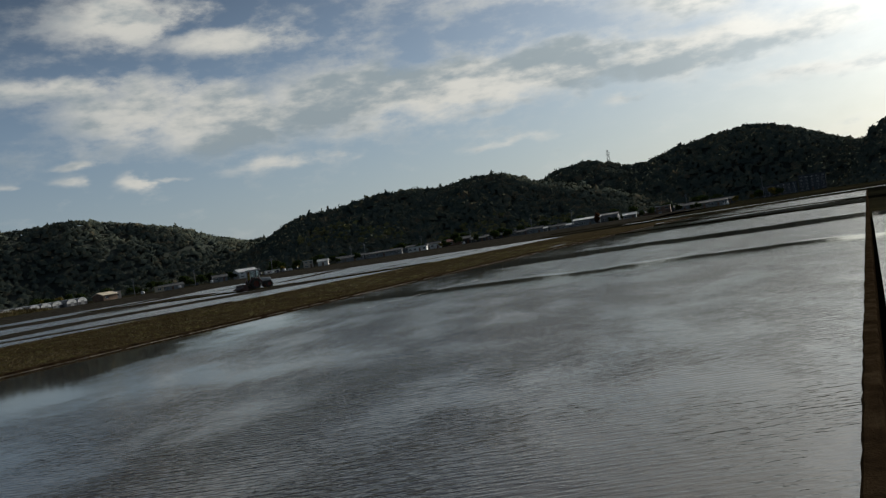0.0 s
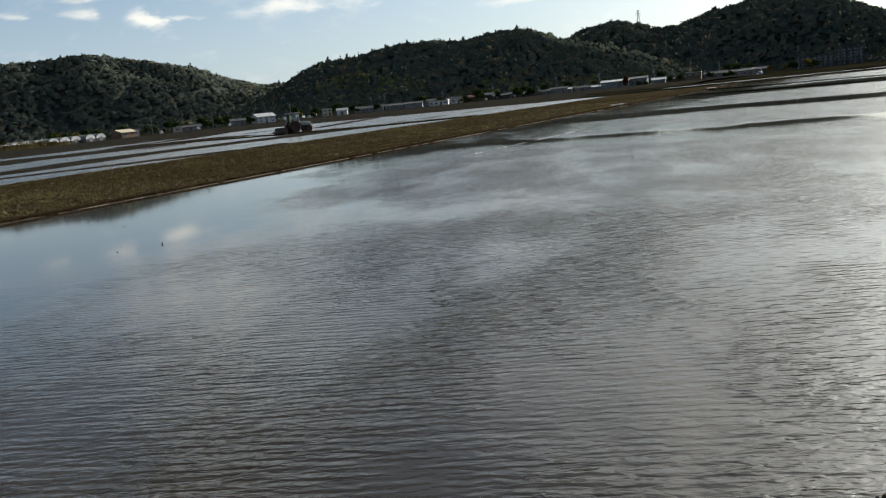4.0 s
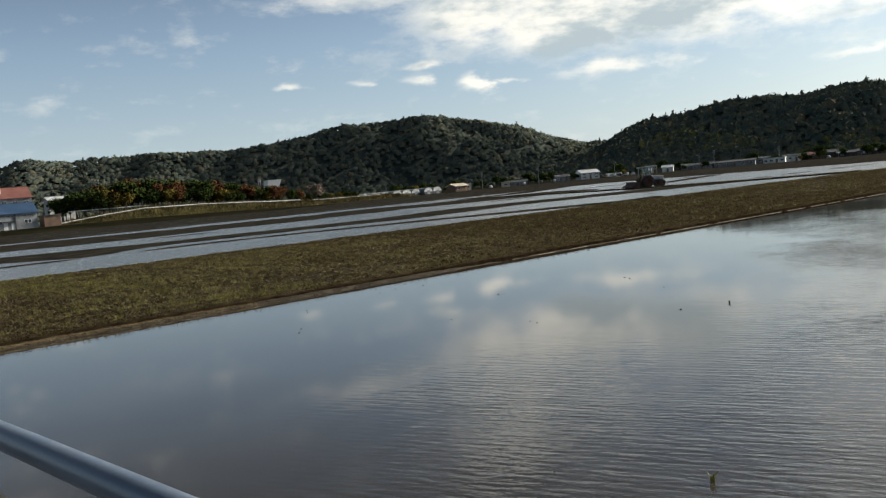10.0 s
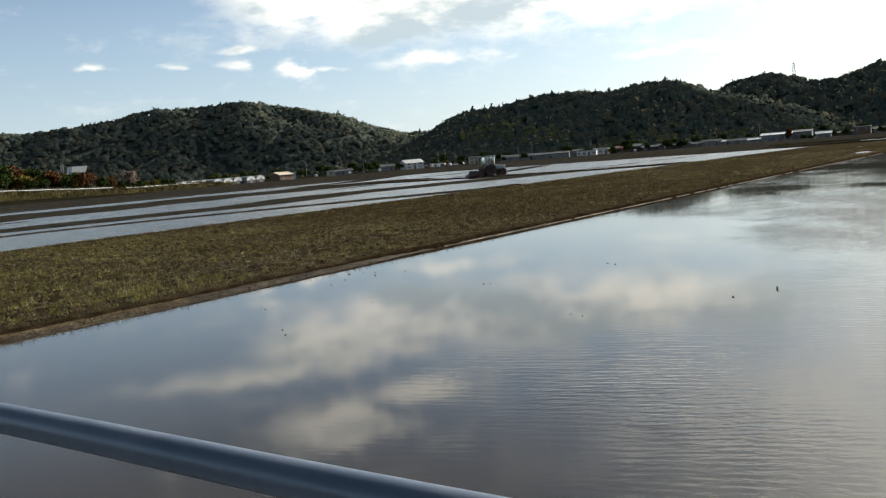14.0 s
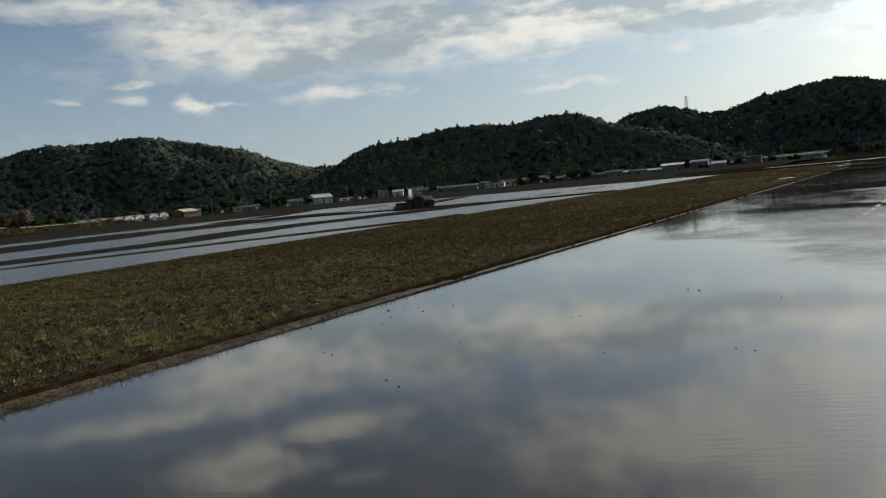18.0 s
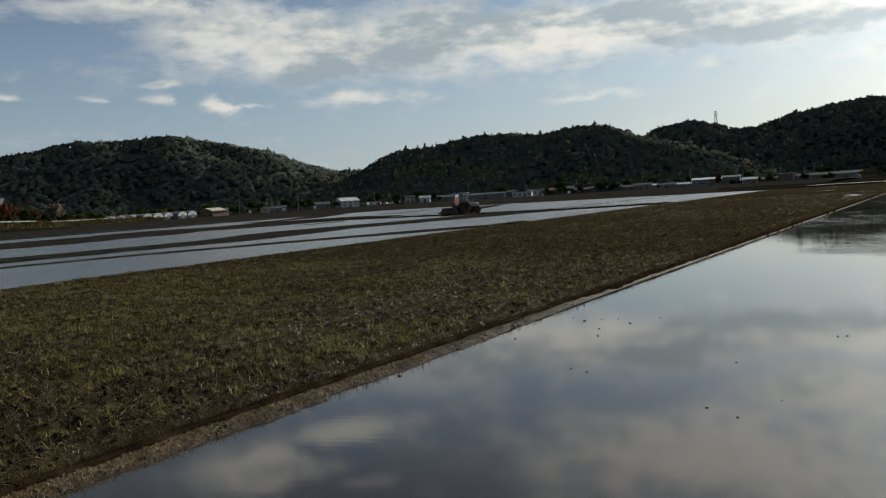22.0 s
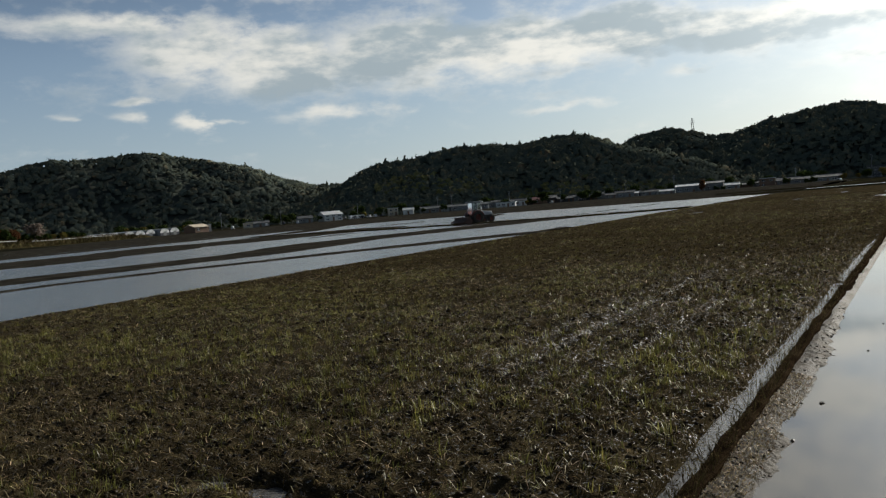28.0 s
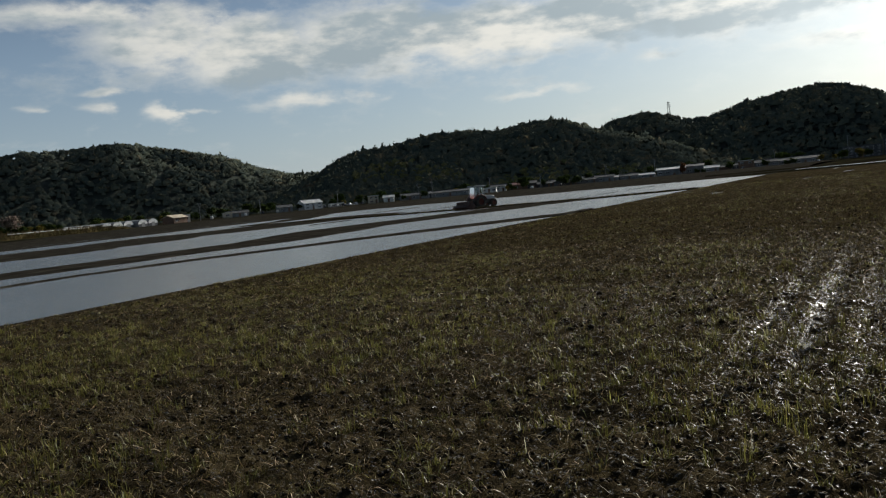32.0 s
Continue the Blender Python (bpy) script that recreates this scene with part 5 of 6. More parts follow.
def greenhouse(x, y, length, width, h, seed):
    """A hooped polytunnel along x: skin, end wall and hoops."""
    g = tagged(empty("greenhouse", pose(x, y, terrace(x, y), 0, 0, 180)), "white plastic-film tunnel greenhouse", "greenhouse", "greenhouses in a row")
    n = 12
    prof = [(width / 2 * math.cos(math.pi * i / n), h * .45 + h * .55 * math.sin(math.pi * i / n)) for i in range(n + 1)]
    prof = [(width / 2, -1.0)] + prof + [(-width / 2, -1.0)]
    bm = bmesh.new()
    a = [bm.verts.new((0, p, q)) for p, q in prof]
    b = [bm.verts.new((length, p, q)) for p, q in prof]
    for i in range(len(prof) - 1):
        bm.faces.new((a[i], a[i + 1], b[i + 1], b[i]))
    part("skin", bm, FILM_DIM, g, "grey film with the side's shade in its colour", True)
    bm = bmesh.new()
    bm.faces.new([bm.verts.new((.05, p * .99, q * .99)) for p, q in prof])
    end = part("end_wall", bm, FILM, g, "bright white end wall")
    bm = bmesh.new()
    bm.faces.new([bm.verts.new((length - .05, p * .99, q * .99)) for p, q in prof])
    part("end_wall", bm, FILM, g)
    bm = bmesh.new()
    box(bm, -.05, .03, -width * .49, width * .49, -1.0, h * .40)
    part("skirt", bm, WALL_DIM, end, "dark skirt below the white end wall")
    bm = bmesh.new()
    box(bm, -.10, -.06, -.9, .9, 0, 1.9)
    part("door", bm, FILM_DIM, end)
    for i in range(4):
        bm = bmesh.new()
        tube(bm, [(length * i / 3 + (.04 if i == 0 else 0), p * 1.012, q * 1.012) for p, q in prof[1:-1]], .05, 6)
        part("hoop", bm, STEEL, g)
    return g


gx = [-304, -304, -306.5, -306.5, -306.5, -309, -309, -309]
for i, x in enumerate(gx):
    greenhouse(x, 278.6 - 5.9 * i, 34 if i < 5 else 40, 5.4, 3.3 - .04 * i, i)


def pylon(x, y, z, h):
    p = tagged(empty("power_mast", pose(x, y, z, 0, 0, 30)), "steel lattice power mast on the ridge", "mast")
    def leg_at(t):
        return 1.9 * (1 - t) + .35 * t
    for sx in (-1, 1):
        for sy in (-1, 1):
            bm = bmesh.new()
            rod(bm, (sx * 1.9, sy * 1.9, -3), (sx * .35, sy * .35, h), .16, .10, seg=6)
            part("leg", bm, STEEL_DARK, p)
    for i in range(7):
        t0, t1 = i / 7, (i + 1) / 7
        a, b = leg_at(t0), leg_at(t1)
        bm = bmesh.new()
        for s in (-1, 1):
            rod(bm, (-a, s * a, t0 * h), (b, s * b, t1 * h), .07, seg=5)
            rod(bm, (s * a, a, t0 * h), (s * b, -b, t1 * h), .07, seg=5)
        part("brace", bm, STEEL_DARK, p)
    for t, w in ((.70, 2.6), (.82, 2.4), (.94, 2.0)):
        bm = bmesh.new()
        box(bm, -w, w, -.12, .12, t * h - .12, t * h + .12)
        part("crossarm", bm, STEEL_DARK, p)


pylon(-202, 855, 54, 16)


def utility_pole(x, y, h, arms=2, group="utility poles in the village"):
    p = tagged(empty("utility_pole", pose(x, y, terrace(x, y), 0, 0, 40)), "grey concrete utility pole with short crossarms", "pole", group)
    bm = bmesh.new()
    rod(bm, (0, 0, -1), (0, 0, h), .17, .11, seg=10)
    part("shaft", bm, WALL_GREY, p)
    for i in range(arms):
        bm = bmesh.new()
        box(bm, -.8, .8, -.06, .06, h - .5 - i * .9, h - .36 - i * .9)
        a = part("crossarm", bm, WALL_GREY, p)
        for s in (-.6, 0, .6):
            bm = bmesh.new()
            rod(bm, (s, 0, h - .36 - i * .9), (s, 0, h - .16 - i * .9), .05, seg=6)
            part("insulator", bm, WHITE, a)
    bm = bmesh.new()
    rod(bm, (.28, 0, h - 2.6), (.28, 0, h - 1.9), .2, seg=10)
    part("transformer", bm, WALL_GREY, p)


for x, y, h in ((-247, 424, 9), (-240, 428, 10), (-281, 392, 9), (-310, 360, 9), (-216, 455, 9), (-190, 470, 9), (-150, 470, 10), (-112, 430, 10), (-60, 470, 9), (-325, 330, 9), (-30, 560, 14)):
    utility_pole(x, y, h)


CAR_WHITE = material("white_car_paint", [(0.6, 0.6, 0.6), (0.75, 0.75, 0.75)], 1, 5, 0.25, bump=0)
CAR_DARK = material("dark_car_paint", [(0.03, 0.035, 0.05), (0.06, 0.065, 0.08)], 1, 5, 0.25, bump=0)


def car(x, y, turn, paint, label):
    c = tagged(empty("car", pose(x, y, terrace(x, y) + .02, 0, 0, turn)), label, "car", "parked cars in the village")
    bm = bmesh.new()
    box(bm, -1.9, 1.9, -.78, .78, .3, .85, .12)
    body = part("body", bm, paint, c, "", True)
    bm = bmesh.new()
    vs = box(bm, -1.7, .9, -.72, .72, .85, 1.65)
    for v in vs:
        if v.co.z > 1.2:
            v.co.x = v.co.x * .78
            v.co.y *= .86
    bmesh.ops.bevel(bm, geom=list(bm.edges), offset=.06, segments=2, affect="EDGES")
    part("cabin", bm, paint, c, "", True)
    for s in (-1, 1):
        bm = bmesh.new()
        box(bm, -1.25, .65, s * .70 - .02, s * .70 + .02, .95, 1.4)
        part("side_window", bm, PANE, body)
        for xx in (-1.2, 1.2):
            bm = bmesh.new()
            rod(bm, (xx, s * .62, .32), (xx, s * .80, .32), .32, seg=14)
            part("wheel", bm, TYRE, c)


for i in range(7):
    car(-290 + i * 2.6, 391 + i * 2.4, 140 + 3 * i, CAR_WHITE if i % 3 else CAR_DARK, "small white van parked beside the field" if i % 3 else "dark car parked beside the field")
for x, y, c in ((-297, 309, 1), (-312, 350, 1), (-305, 356, 0), (-300, 362, 1), (-200, 480, 1), (-184, 486, 0), (-40, 470, 1)):
    car(x, y, 130, CAR_WHITE if c else CAR_DARK, "white car parked by the village road" if c else "dark car parked by the village road")


# ---- bank with a white guard rail and autumn trees ----
def bank_h(X, Y):
    top = np.interp(Y, (84, 90, 101, 118, 140, 159, 174, 188, 210, 236), (1.2, 1.8, 3.3, 5.0, 4.7, 3.7, 2.9, 2.2, 1.9, 1.6))
    return 0.4 + np.maximum(top - .4, 0) * np.exp(-(((X + 288) / 17) ** 6)) + .2 * wavy(X, Y, 7, 61)


GRASS_BANK = material("rough_bank_grass", [(0.03, 0.03, 0.012), (0.06, 0.055, 0.022), (0.10, 0.08, 0.035)], .25, 3, 0.95, bump=.5, spec=0.0)
tagged(grid_mesh("bank", np.linspace(-312, -262, 40), np.linspace(84, 236, 90), bank_h, GRASS_BANK), "rough grassy road bank", "bank", kind="structure")


def guard_rail(pts):
    g = tagged(empty("guard_rail"), "long white roadside guard rail on the bank", "guard rail")
    for (a, b) in zip(pts, pts[1:]):
        n = max(1, int((Vector(b) - Vector(a)).length / 8))
        for i in range(n):
            p, q = Vector(a).lerp(Vector(b), i / n), Vector(a).lerp(Vector(b), (i + 1) / n)
            bm = bmesh.new()
            rod(bm, p, q, .16, seg=6)
            part("beam", bm, WHITE, g)
            bm = bmesh.new()
            rod(bm, p - Vector((0, 0, 1.2)), p + Vector((0, 0, .1)), .07, seg=6)
            part("post", bm, WHITE, g)


def bank_pt(x, y, up=.9):
    return (x, y, float(bank_h(np.array([x * 1.0]), np.array([y * 1.0]))[0]) + up)


guard_rail([bank_pt(-275, y) for y in (88, 96, 104, 112, 118, 130, 140, 150, 159, 167, 174, 181)])
guard_rail([bank_pt(-277, y, .6) for y in (188, 196, 204, 212, 222)])
guard_rail([(-290, y, 6.2) for y in (97, 106, 116, 126)])

BARK = material("bark", [(0.04, 0.03, 0.022), (0.09, 0.07, 0.05)], 2, 20, 0.95, bump=.5)
LEAF = {
    "green": material("dark_leaves", [(0.02, 0.035, 0.012), (0.05, 0.07, 0.02)], .5, 4, 0.8, bump=0, island=.5, spec=0.0),
    "yellow": material("yellow_leaves", [(0.10, 0.085, 0.02), (0.19, 0.155, 0.04)], .5, 4, 0.8, bump=0, island=.4, spec=0.0),
    "red": material("russet_leaves", [(0.07, 0.035, 0.018), (0.13, 0.065, 0.03)], .5, 4, 0.8, bump=0, island=.4, spec=0.0),
    "pale": material("pale_twigs", [(0.20, 0.16, 0.13), (0.33, 0.27, 0.23)], .5, 4, 0.9, bump=0, island=.3, spec=0.0),
}


def tree_proto(name, kind, h, r, seed, label, lean=.0):
    """A tapered trunk with limbs, and a crown of many small leaf tufts with gaps."""
    rng = random.Random(seed)
    t = tagged(empty(name), label, "tree", "autumn trees on the bank")
    bm = bmesh.new()
    rod(bm, (0, 0, -.8), (0, 0, h * .45), h * .028, h * .02, 8)
    tips = []
    for i in range(9):
        a = rng.uniform(0, 6.28)
        z0 = h * rng.uniform(.25, .5)
        tip = Vector((math.cos(a) * r * rng.uniform(.4, .8), math.sin(a) * r * rng.uniform(.4, .8), h * rng.uniform(.5, .9)))
        rod(bm, (0, 0, z0), tip, h * .012, h * .003, 5)
        tips.append(tip)
    part("trunk", bm, BARK, t, "", True)
    nr = np.random.RandomState(seed)
    n = 520
    lump = np.array([(tip.x, tip.y, tip.z) for tip in tips] + [(0, 0, h * .8), (0, 0, h * .6)])
    c = lump[nr.randint(0, len(lump), n)] + nr.normal(0, 1, (n, 3)) * np.array([r * .26, r * .26, h * .10])
    c[:, 2] = np.clip(c[:, 2], h * .18, h * 1.02)
    s = h * .055
    q = nr.normal(0, 1, (n, 4, 3)) * s * np.array([1, 1, .7])
    V = (c[:, None] + q).reshape(-1, 3)
    F = (np.array([[0, 1, 2], [0, 2, 3], [0, 3, 1], [1, 3, 2]])[None] + 4 * np.arange(n)[:, None, None]).reshape(-1, 3)
    crown = mesh_object("crown", V, F, LEAF[kind])
    crown.parent = t
    return t


protos = [tree_proto("tree", "green", 9, 3.6, 11, "dark green broadleaf tree on the bank"), tree_proto("tree", "red", 9, 3.8, 12, "russet autumn tree on the bank"),
          tree_proto("tree", "yellow", 7, 3.0, 13, "yellow autumn tree on the bank"), tree_proto("tree", "green", 6, 2.8, 14, "low dark green tree on the bank"),
          tree_proto("tree", "pale", 6.5, 2.8, 15, "pale leafless tree at the end of the bank")]
rt = random.Random(5)
first = {}
for i in range(120):
    y = 97 + i * 1.03 + rt.uniform(-.8, .8)
    k = rt.choice([0, 0, 2, 3, 3, 1, 1]) if y < 196 else rt.choice([3, 3, 2])
    if y < 108:
        k = 0
    x = -296 + rt.uniform(-6, 9)
    m = pose(x, y, bank_pt(x, y, 0)[2], 0, 0, rt.uniform(0, 360)) @ Matrix.Scale(rt.uniform(.75, 1.1) * float(np.interp(y, (97, 112, 132, 150, 170, 186, 225), (.85, 1.15, 1.1, 1.0, .9, .6, .45))), 4)
    if k not in first:
        first[k] = 1
        protos[k].matrix_world = m
    else:
        c = copy_thing(protos[k], m)
        c.scale = m.to_scale()
protos[4].matrix_world = pose(-285, 195, bank_pt(-285, 195, 0)[2])
for x, y, s in ((-243.7, 424, .75), (-91, 427, .5), (-88, 428, .45), (-258, 425, .5), (-275, 404, .5), (-47, 427, .6), (-50, 429, .5), (-180, 505, .9), (-120, 470, .8), (-65, 470, .7), (-298, 378, .6)):
    c = copy_thing(protos[3], pose(x, y, terrace(x, y)))
    c.scale = (s, s, s)
    tagged(c, "dark rounded shrub beside a building", "shrub", "shrubs in the village")
rv = random.Random(77)
for i in range(170):
    a = rv.uniform(3, 52)
    R = rv.uniform(525, 575) if a < 36 else rv.uniform(500, 600)
    x, y = 10 - math.sin(radians(a)) * R, math.cos(radians(a)) * R
    c = copy_thing(protos[rv.choice([0, 0, 0, 3, 3, 3, 3, 2])], pose(x, y, terrace(x, y), 0, 0, rv.uniform(0, 360)))
    s = rv.uniform(.4, .85)
    c.scale = (s, s, s)
    tagged(c, "dark garden tree among the village houses", "tree", "garden trees in the village")
cone_tree = tree_proto("conifer", "red", 6.2, 1.3, 31, "dark conical garden tree beside the factory")
tagged(cone_tree, group="shrubs in the village")
cone_tree.matrix_world = pose(-96.9, 424.4, terrace(-96.9, 424.4))


# ---- stubble, straw, clods and weeds of the tilled plot ----
STRAW = material("pale_straw", [(0.16, 0.115, 0.055), (0.30, 0.23, 0.12), (0.44, 0.36, 0.21)], 3, 60, 0.45, bump=0, island=.5, spec=.30)
WEED = material("fresh_weeds", [(0.075, 0.078, 0.018), (0.145, 0.140, 0.034), (0.24, 0.225, 0.06)], 2, 40, 0.45, bump=0, island=.45, spec=.4)
STUBBLE = material("rotting_stubble", [(0.034, 0.026, 0.013), (0.074, 0.059, 0.026), (0.145, 0.118, 0.05)], 3, 60, 0.7, bump=0, island=.5, spec=0.0)
CLOD = material("wet_clods", [(0.016, 0.012, 0.007), (0.031, 0.023, 0.012), (0.055, 0.042, 0.022)], 6, 50, 0.7, bump=.3, island=.35, spec=.15, rough_var=.2)
wet_specks(CLOD, 70.0, .52, .64)
backlit(STRAW, .3, 1.2)
backlit(WEED, .4, 1.0)
backlit(STUBBLE, .2, 1.0)
FOAM = material("water_foam", [(0.5, 0.5, 0.48), (0.7, 0.7, 0.68)], 4, 40, 0.8, bump=.1)


def field_points(rng, n, x0, x1, y0, y1, power, keep=None):
    """Points over the plot, denser towards the road."""
    x = rng.uniform(x0, x1, n)
    y = y0 + (y1 - y0) * rng.rand(n) ** power
    if keep is not None:
        k = keep(x, y, rng)
        x, y = x[k], y[k]
    z = field_b(x, y)
    dry = z > 0.03
    return x[dry], y[dry], z[dry]


def blades(name, x, y, z, length, width, lift, mat, label, seed, category="stubble", bow=.35):
    """Bent flat blades, two segments each, joined in one piece."""
    rng = np.random.RandomState(seed)
    n = len(x)
    a = rng.uniform(0, 2 * np.pi, n)
    L = length * rng.uniform(.5, 1.5, n)
    W = width * rng.uniform(.6, 1.4, n)
    e = lift * rng.uniform(.2, 1.3, n)
    dx, dy, dz = np.cos(a) * np.cos(e), np.sin(a) * np.cos(e), np.sin(e)
    sx, sy = -np.sin(a) * W / 2, np.cos(a) * W / 2
    mid = np.stack([x + dx * L * .55, y + dy * L * .55, z + dz * L * .6], 1)
    tip = np.stack([x + dx * L * 1.05, y + dy * L * 1.05, z + dz * L * (1 - bow * rng.uniform(0, 1.4, n))], 1)
    root = np.stack([x, y, z - .01], 1)
    side = np.stack([sx, sy, W * rng.uniform(-.4, .4, n)], 1)
    V = np.stack([root - side, root + side, mid + side * .8, mid - side * .8, tip], 1).reshape(-1, 3)
    k = 5 * np.arange(n)[:, None]
    F = np.concatenate([k + np.array([[0, 1, 2]]), k + np.array([[0, 2, 3]]), k + np.array([[3, 2, 4]])], 0)
    return tagged(mesh_object(name, V, F, mat), label, category, kind="stuff")


def green_patch(x, y):
    return wavy(x, y, 3.2, 71, 3)


rs = np.random.RandomState(9)
X0 = -WIDTH_B + .2
# rotting stubble all over, thinning with distance
x, y, z = field_points(rs, 105000, X0, -.45, 1.6, 34, 1.7)
blades("stubble_near", x, y, z, .07, .008, .7, STUBBLE, "short rotting rice stubble turned into wet soil", 1)
x, y, z = field_points(rs, 60000, X0, -.45, 16, 110, 1.4)
blades("stubble_far", x, y, z, .12, .016, .8, STUBBLE, "rotting rice stubble on the far field", 2)
x, y, z = field_points(rs, 34000, X0, -.30, 1.6, 26, 1.9)
blades("straw_litter", x, y, z + .015, .085, .006, .5, STRAW, "scattered pale straw on dark soil", 3, "straw")
x, y, z = field_points(rs, 6000, X0, -.45, 14, 98, 1.6)
blades("straw_litter_far", x, y, z + .02, .12, .009, .35, STRAW, "scattered pale straw on the far field", 4, "straw")


# weeds grow in tufts, thicker in some patches
def tufts(n, y0, y1, power, seed, per, spread, floor=-.02):
    r = np.random.RandomState(seed)
    tx, ty, tz = field_points(r, n, X0, -.5, y0, y1, power, lambda a, b, g: green_patch(a, b) + g.normal(0, .25, len(a)) > floor)
    k = r.randint(per // 2, per + per // 2, len(tx))
    tx, ty = np.repeat(tx, k), np.repeat(ty, k)
    tx = tx + r.normal(0, spread, len(tx))
    ty = ty + r.normal(0, spread, len(ty))
    inside = tx < -.4
    tx, ty = tx[inside], ty[inside]
    return tx, ty, field_b(tx, ty)


x, y, z = tufts(12500, 1.6, 24, 1.5, 21, 11, .04, .0)
blades("weeds_near", x, y, z, .085, .0075, 1.2, WEED, "tufts of yellow-green weeds sprouting in the soil", 5, "weeds")
x, y, z = tufts(6500, 14, 98, 1.5, 22, 7, .09, .03)
blades("weeds_far", x, y, z, .10, .012, 1.1, WEED, "patches of yellow-green weeds on the far field", 6, "weeds")
# tall stray grass near the road
x, y, z = tufts(2100, 1.6, 12, 1.2, 23, 13, .028, -.1)
blades("grass_tufts", x, y, z, .15, .0075, 1.35, WEED, "taller grass tufts near the road", 7, "weeds")


# harvested rice plants turned over: short straw clumps in loose rows
def straw_clumps(y0, y1, rows, keep, seed, per=11):
    r = np.random.RandomState(seed)
    cx, cy = np.meshgrid(np.arange(X0, -.5, .30), np.linspace(y0, y1, rows))
    cx, cy = (cx + r.normal(0, .05, cx.shape)).ravel(), (cy + r.normal(0, .06, cy.shape)).ravel()
    on = r.rand(len(cx)) < keep
    cx, cy = np.repeat(cx[on], per), np.repeat(cy[on], per)
    cx, cy = cx + r.normal(0, .026, len(cx)), cy + r.normal(0, .026, len(cy))
    cz = field_b(cx, cy)
    dry = cz > .03
    return cx[dry], cy[dry], cz[dry]


x, y, z = straw_clumps(1.7, 17, 84, .62, 51)
blades("straw_clumps", x, y, z, .085, .0065, 1.1, STUBBLE, "clumps of cut rice straw turned over in rows", 8)
x, y, z = straw_clumps(17, 46, 100, .55, 52, 6)
blades("straw_clumps_far", x, y, z, .10, .011, 1.1, STUBBLE, "clumps of cut rice straw in far rows", 9)


def clods(name, x, y, z, size, seed, label, mat=CLOD):
    rng = np.random.RandomState(seed)
    base, tri = blob(rng, 1)
    n = len(x)
    V = np.repeat(base[None], n, 0) * (1 + 1.1 * (rng.rand(n, len(base), 1) - .5))
    V = V * (size * rng.uniform(.45, 1.7, n))[:, None, None] * np.array([1.15, 1.0, .75])
    V[:, :, 0] += x[:, None]
    V[:, :, 1] += y[:, None]
    V[:, :, 2] += (z + size * .12)[:, None]
    F = (tri[None] + (np.arange(n) * len(base))[:, None, None]).reshape(-1, 3)
    return tagged(mesh_object(name, V.reshape(-1, 3), F, mat), label, "clods", kind="stuff")


x, y, z = field_points(rs, 17000, X0, -.4, 1.6, 14, 1.7)
clods("clods_near", x, y, z, .0105, 31, "wet dark clods of tilled soil")
x, y, z = field_points(rs, 7000, X0, -.4, 1.6, 8, 1.2)
clods("clods_roadside", x, y, z, .019, 34, "larger glistening clods of wet soil near the road")
x, y, z = field_points(rs, 5000, X0, -.4, 11, 60, 1.6)
clods("clods_far", x, y, z, .028, 32, "dark clods on the far part of the field")


# ---- mud along the borders, in and on the water ----
SILT = material("brown_wet_silt", [(0.020, 0.016, 0.010), (0.045, 0.036, 0.025), (0.085, 0.070, 0.052)], 4.0, 28, 0.6, bump=1.0, rough_var=.3, spec=.07)
SAND = material("wet_sand", [(0.09, 0.074, 0.058), (0.14, 0.115, 0.092), (0.19, 0.16, 0.13)], 5.0, 60, 0.9, bump=.6, spec=0.0)
DRY_MUD = material("drying_grey_mud", [(0.07, 0.06, 0.045), (0.13, 0.115, 0.085), (0.2, 0.18, 0.14)], 9.0, 70, 0.95, bump=.9, spec=.1)


def beach_height(X, Y):
    w = .36 + .13 * wavy(X, Y, 1.1, 81, 4) + .05 * wavy(X, Y, .3, 87, 2) - .30 * smooth01(Y, 8, 20)
    return -.10 + .15 * (1 - smooth01(X, w - .28, w + .16)) + .016 * wavy(X, Y, .30, 82, 4) + .014 * np.abs(wavy(X, Y, .07, 85, 2)) + .006 * wavy(X, Y, .035, 86, 1)


tagged(grid_mesh("mud_margin", np.linspace(-.05, .95, 60), lines([(1.6, 8, 330), (8, 14, 200), (14, 30, 160)]), beach_height, SILT), "brown wet silt along the plot border", "mud", kind="structure")

mx, my = rs.uniform(-.03, .5, 500), 1.6 + 14 * rs.rand(500) ** 1.4
mz = beach_height(mx, my)
shore = mz > -.01
clods("silt_crumbs", mx[shore], my[shore], mz[shore], .011, 33, "crumbs of wet mud on the silt margin", SILT)


# straw hangs over the edge and litters the silt
ex, ey = rs.uniform(-.42, -.04, 9000), 1.6 + 40 * rs.rand(9000) ** 1.9
blades("edge_straw", ex, ey, np.maximum(field_b(ex, ey), np.where(ex > -.17, .105, 0)), .11, .006, .9, STUBBLE, "dark wet straw hanging over the plot's edge", 10)
ex, ey = rs.uniform(-.05, .24, 9000), 1.6 + 8 * rs.rand(9000) ** 1.5
ez = beach_height(ex, ey)
on = ez > .0
blades("margin_straw", ex[on], ey[on], ez[on] + .006, .032, .005, .5, STRAW, "pale straw washed up on the silt margin", 11, "straw")


def sand_height(X, Y):
    d = WIDTH_A - X
    w = .44 + .06 * wavy(X, Y, .8, 83, 3) - .50 * smooth01(Y, 5.4, 8.5)
    return -.10 + .13 * (1 - smooth01(d, w - .2, w + .16)) - .06 * (1 - smooth01(d, .05, .14)) + .006 * wavy(X, Y, .15, 84, 3)


tagged(grid_mesh("sand_margin", np.linspace(WIDTH_A - 1.0, WIDTH_A + .02, 40), lines([(2.4, 12, 160)]), sand_height, SAND), "smooth wet sand beside the dark border", "mud", kind="structure")


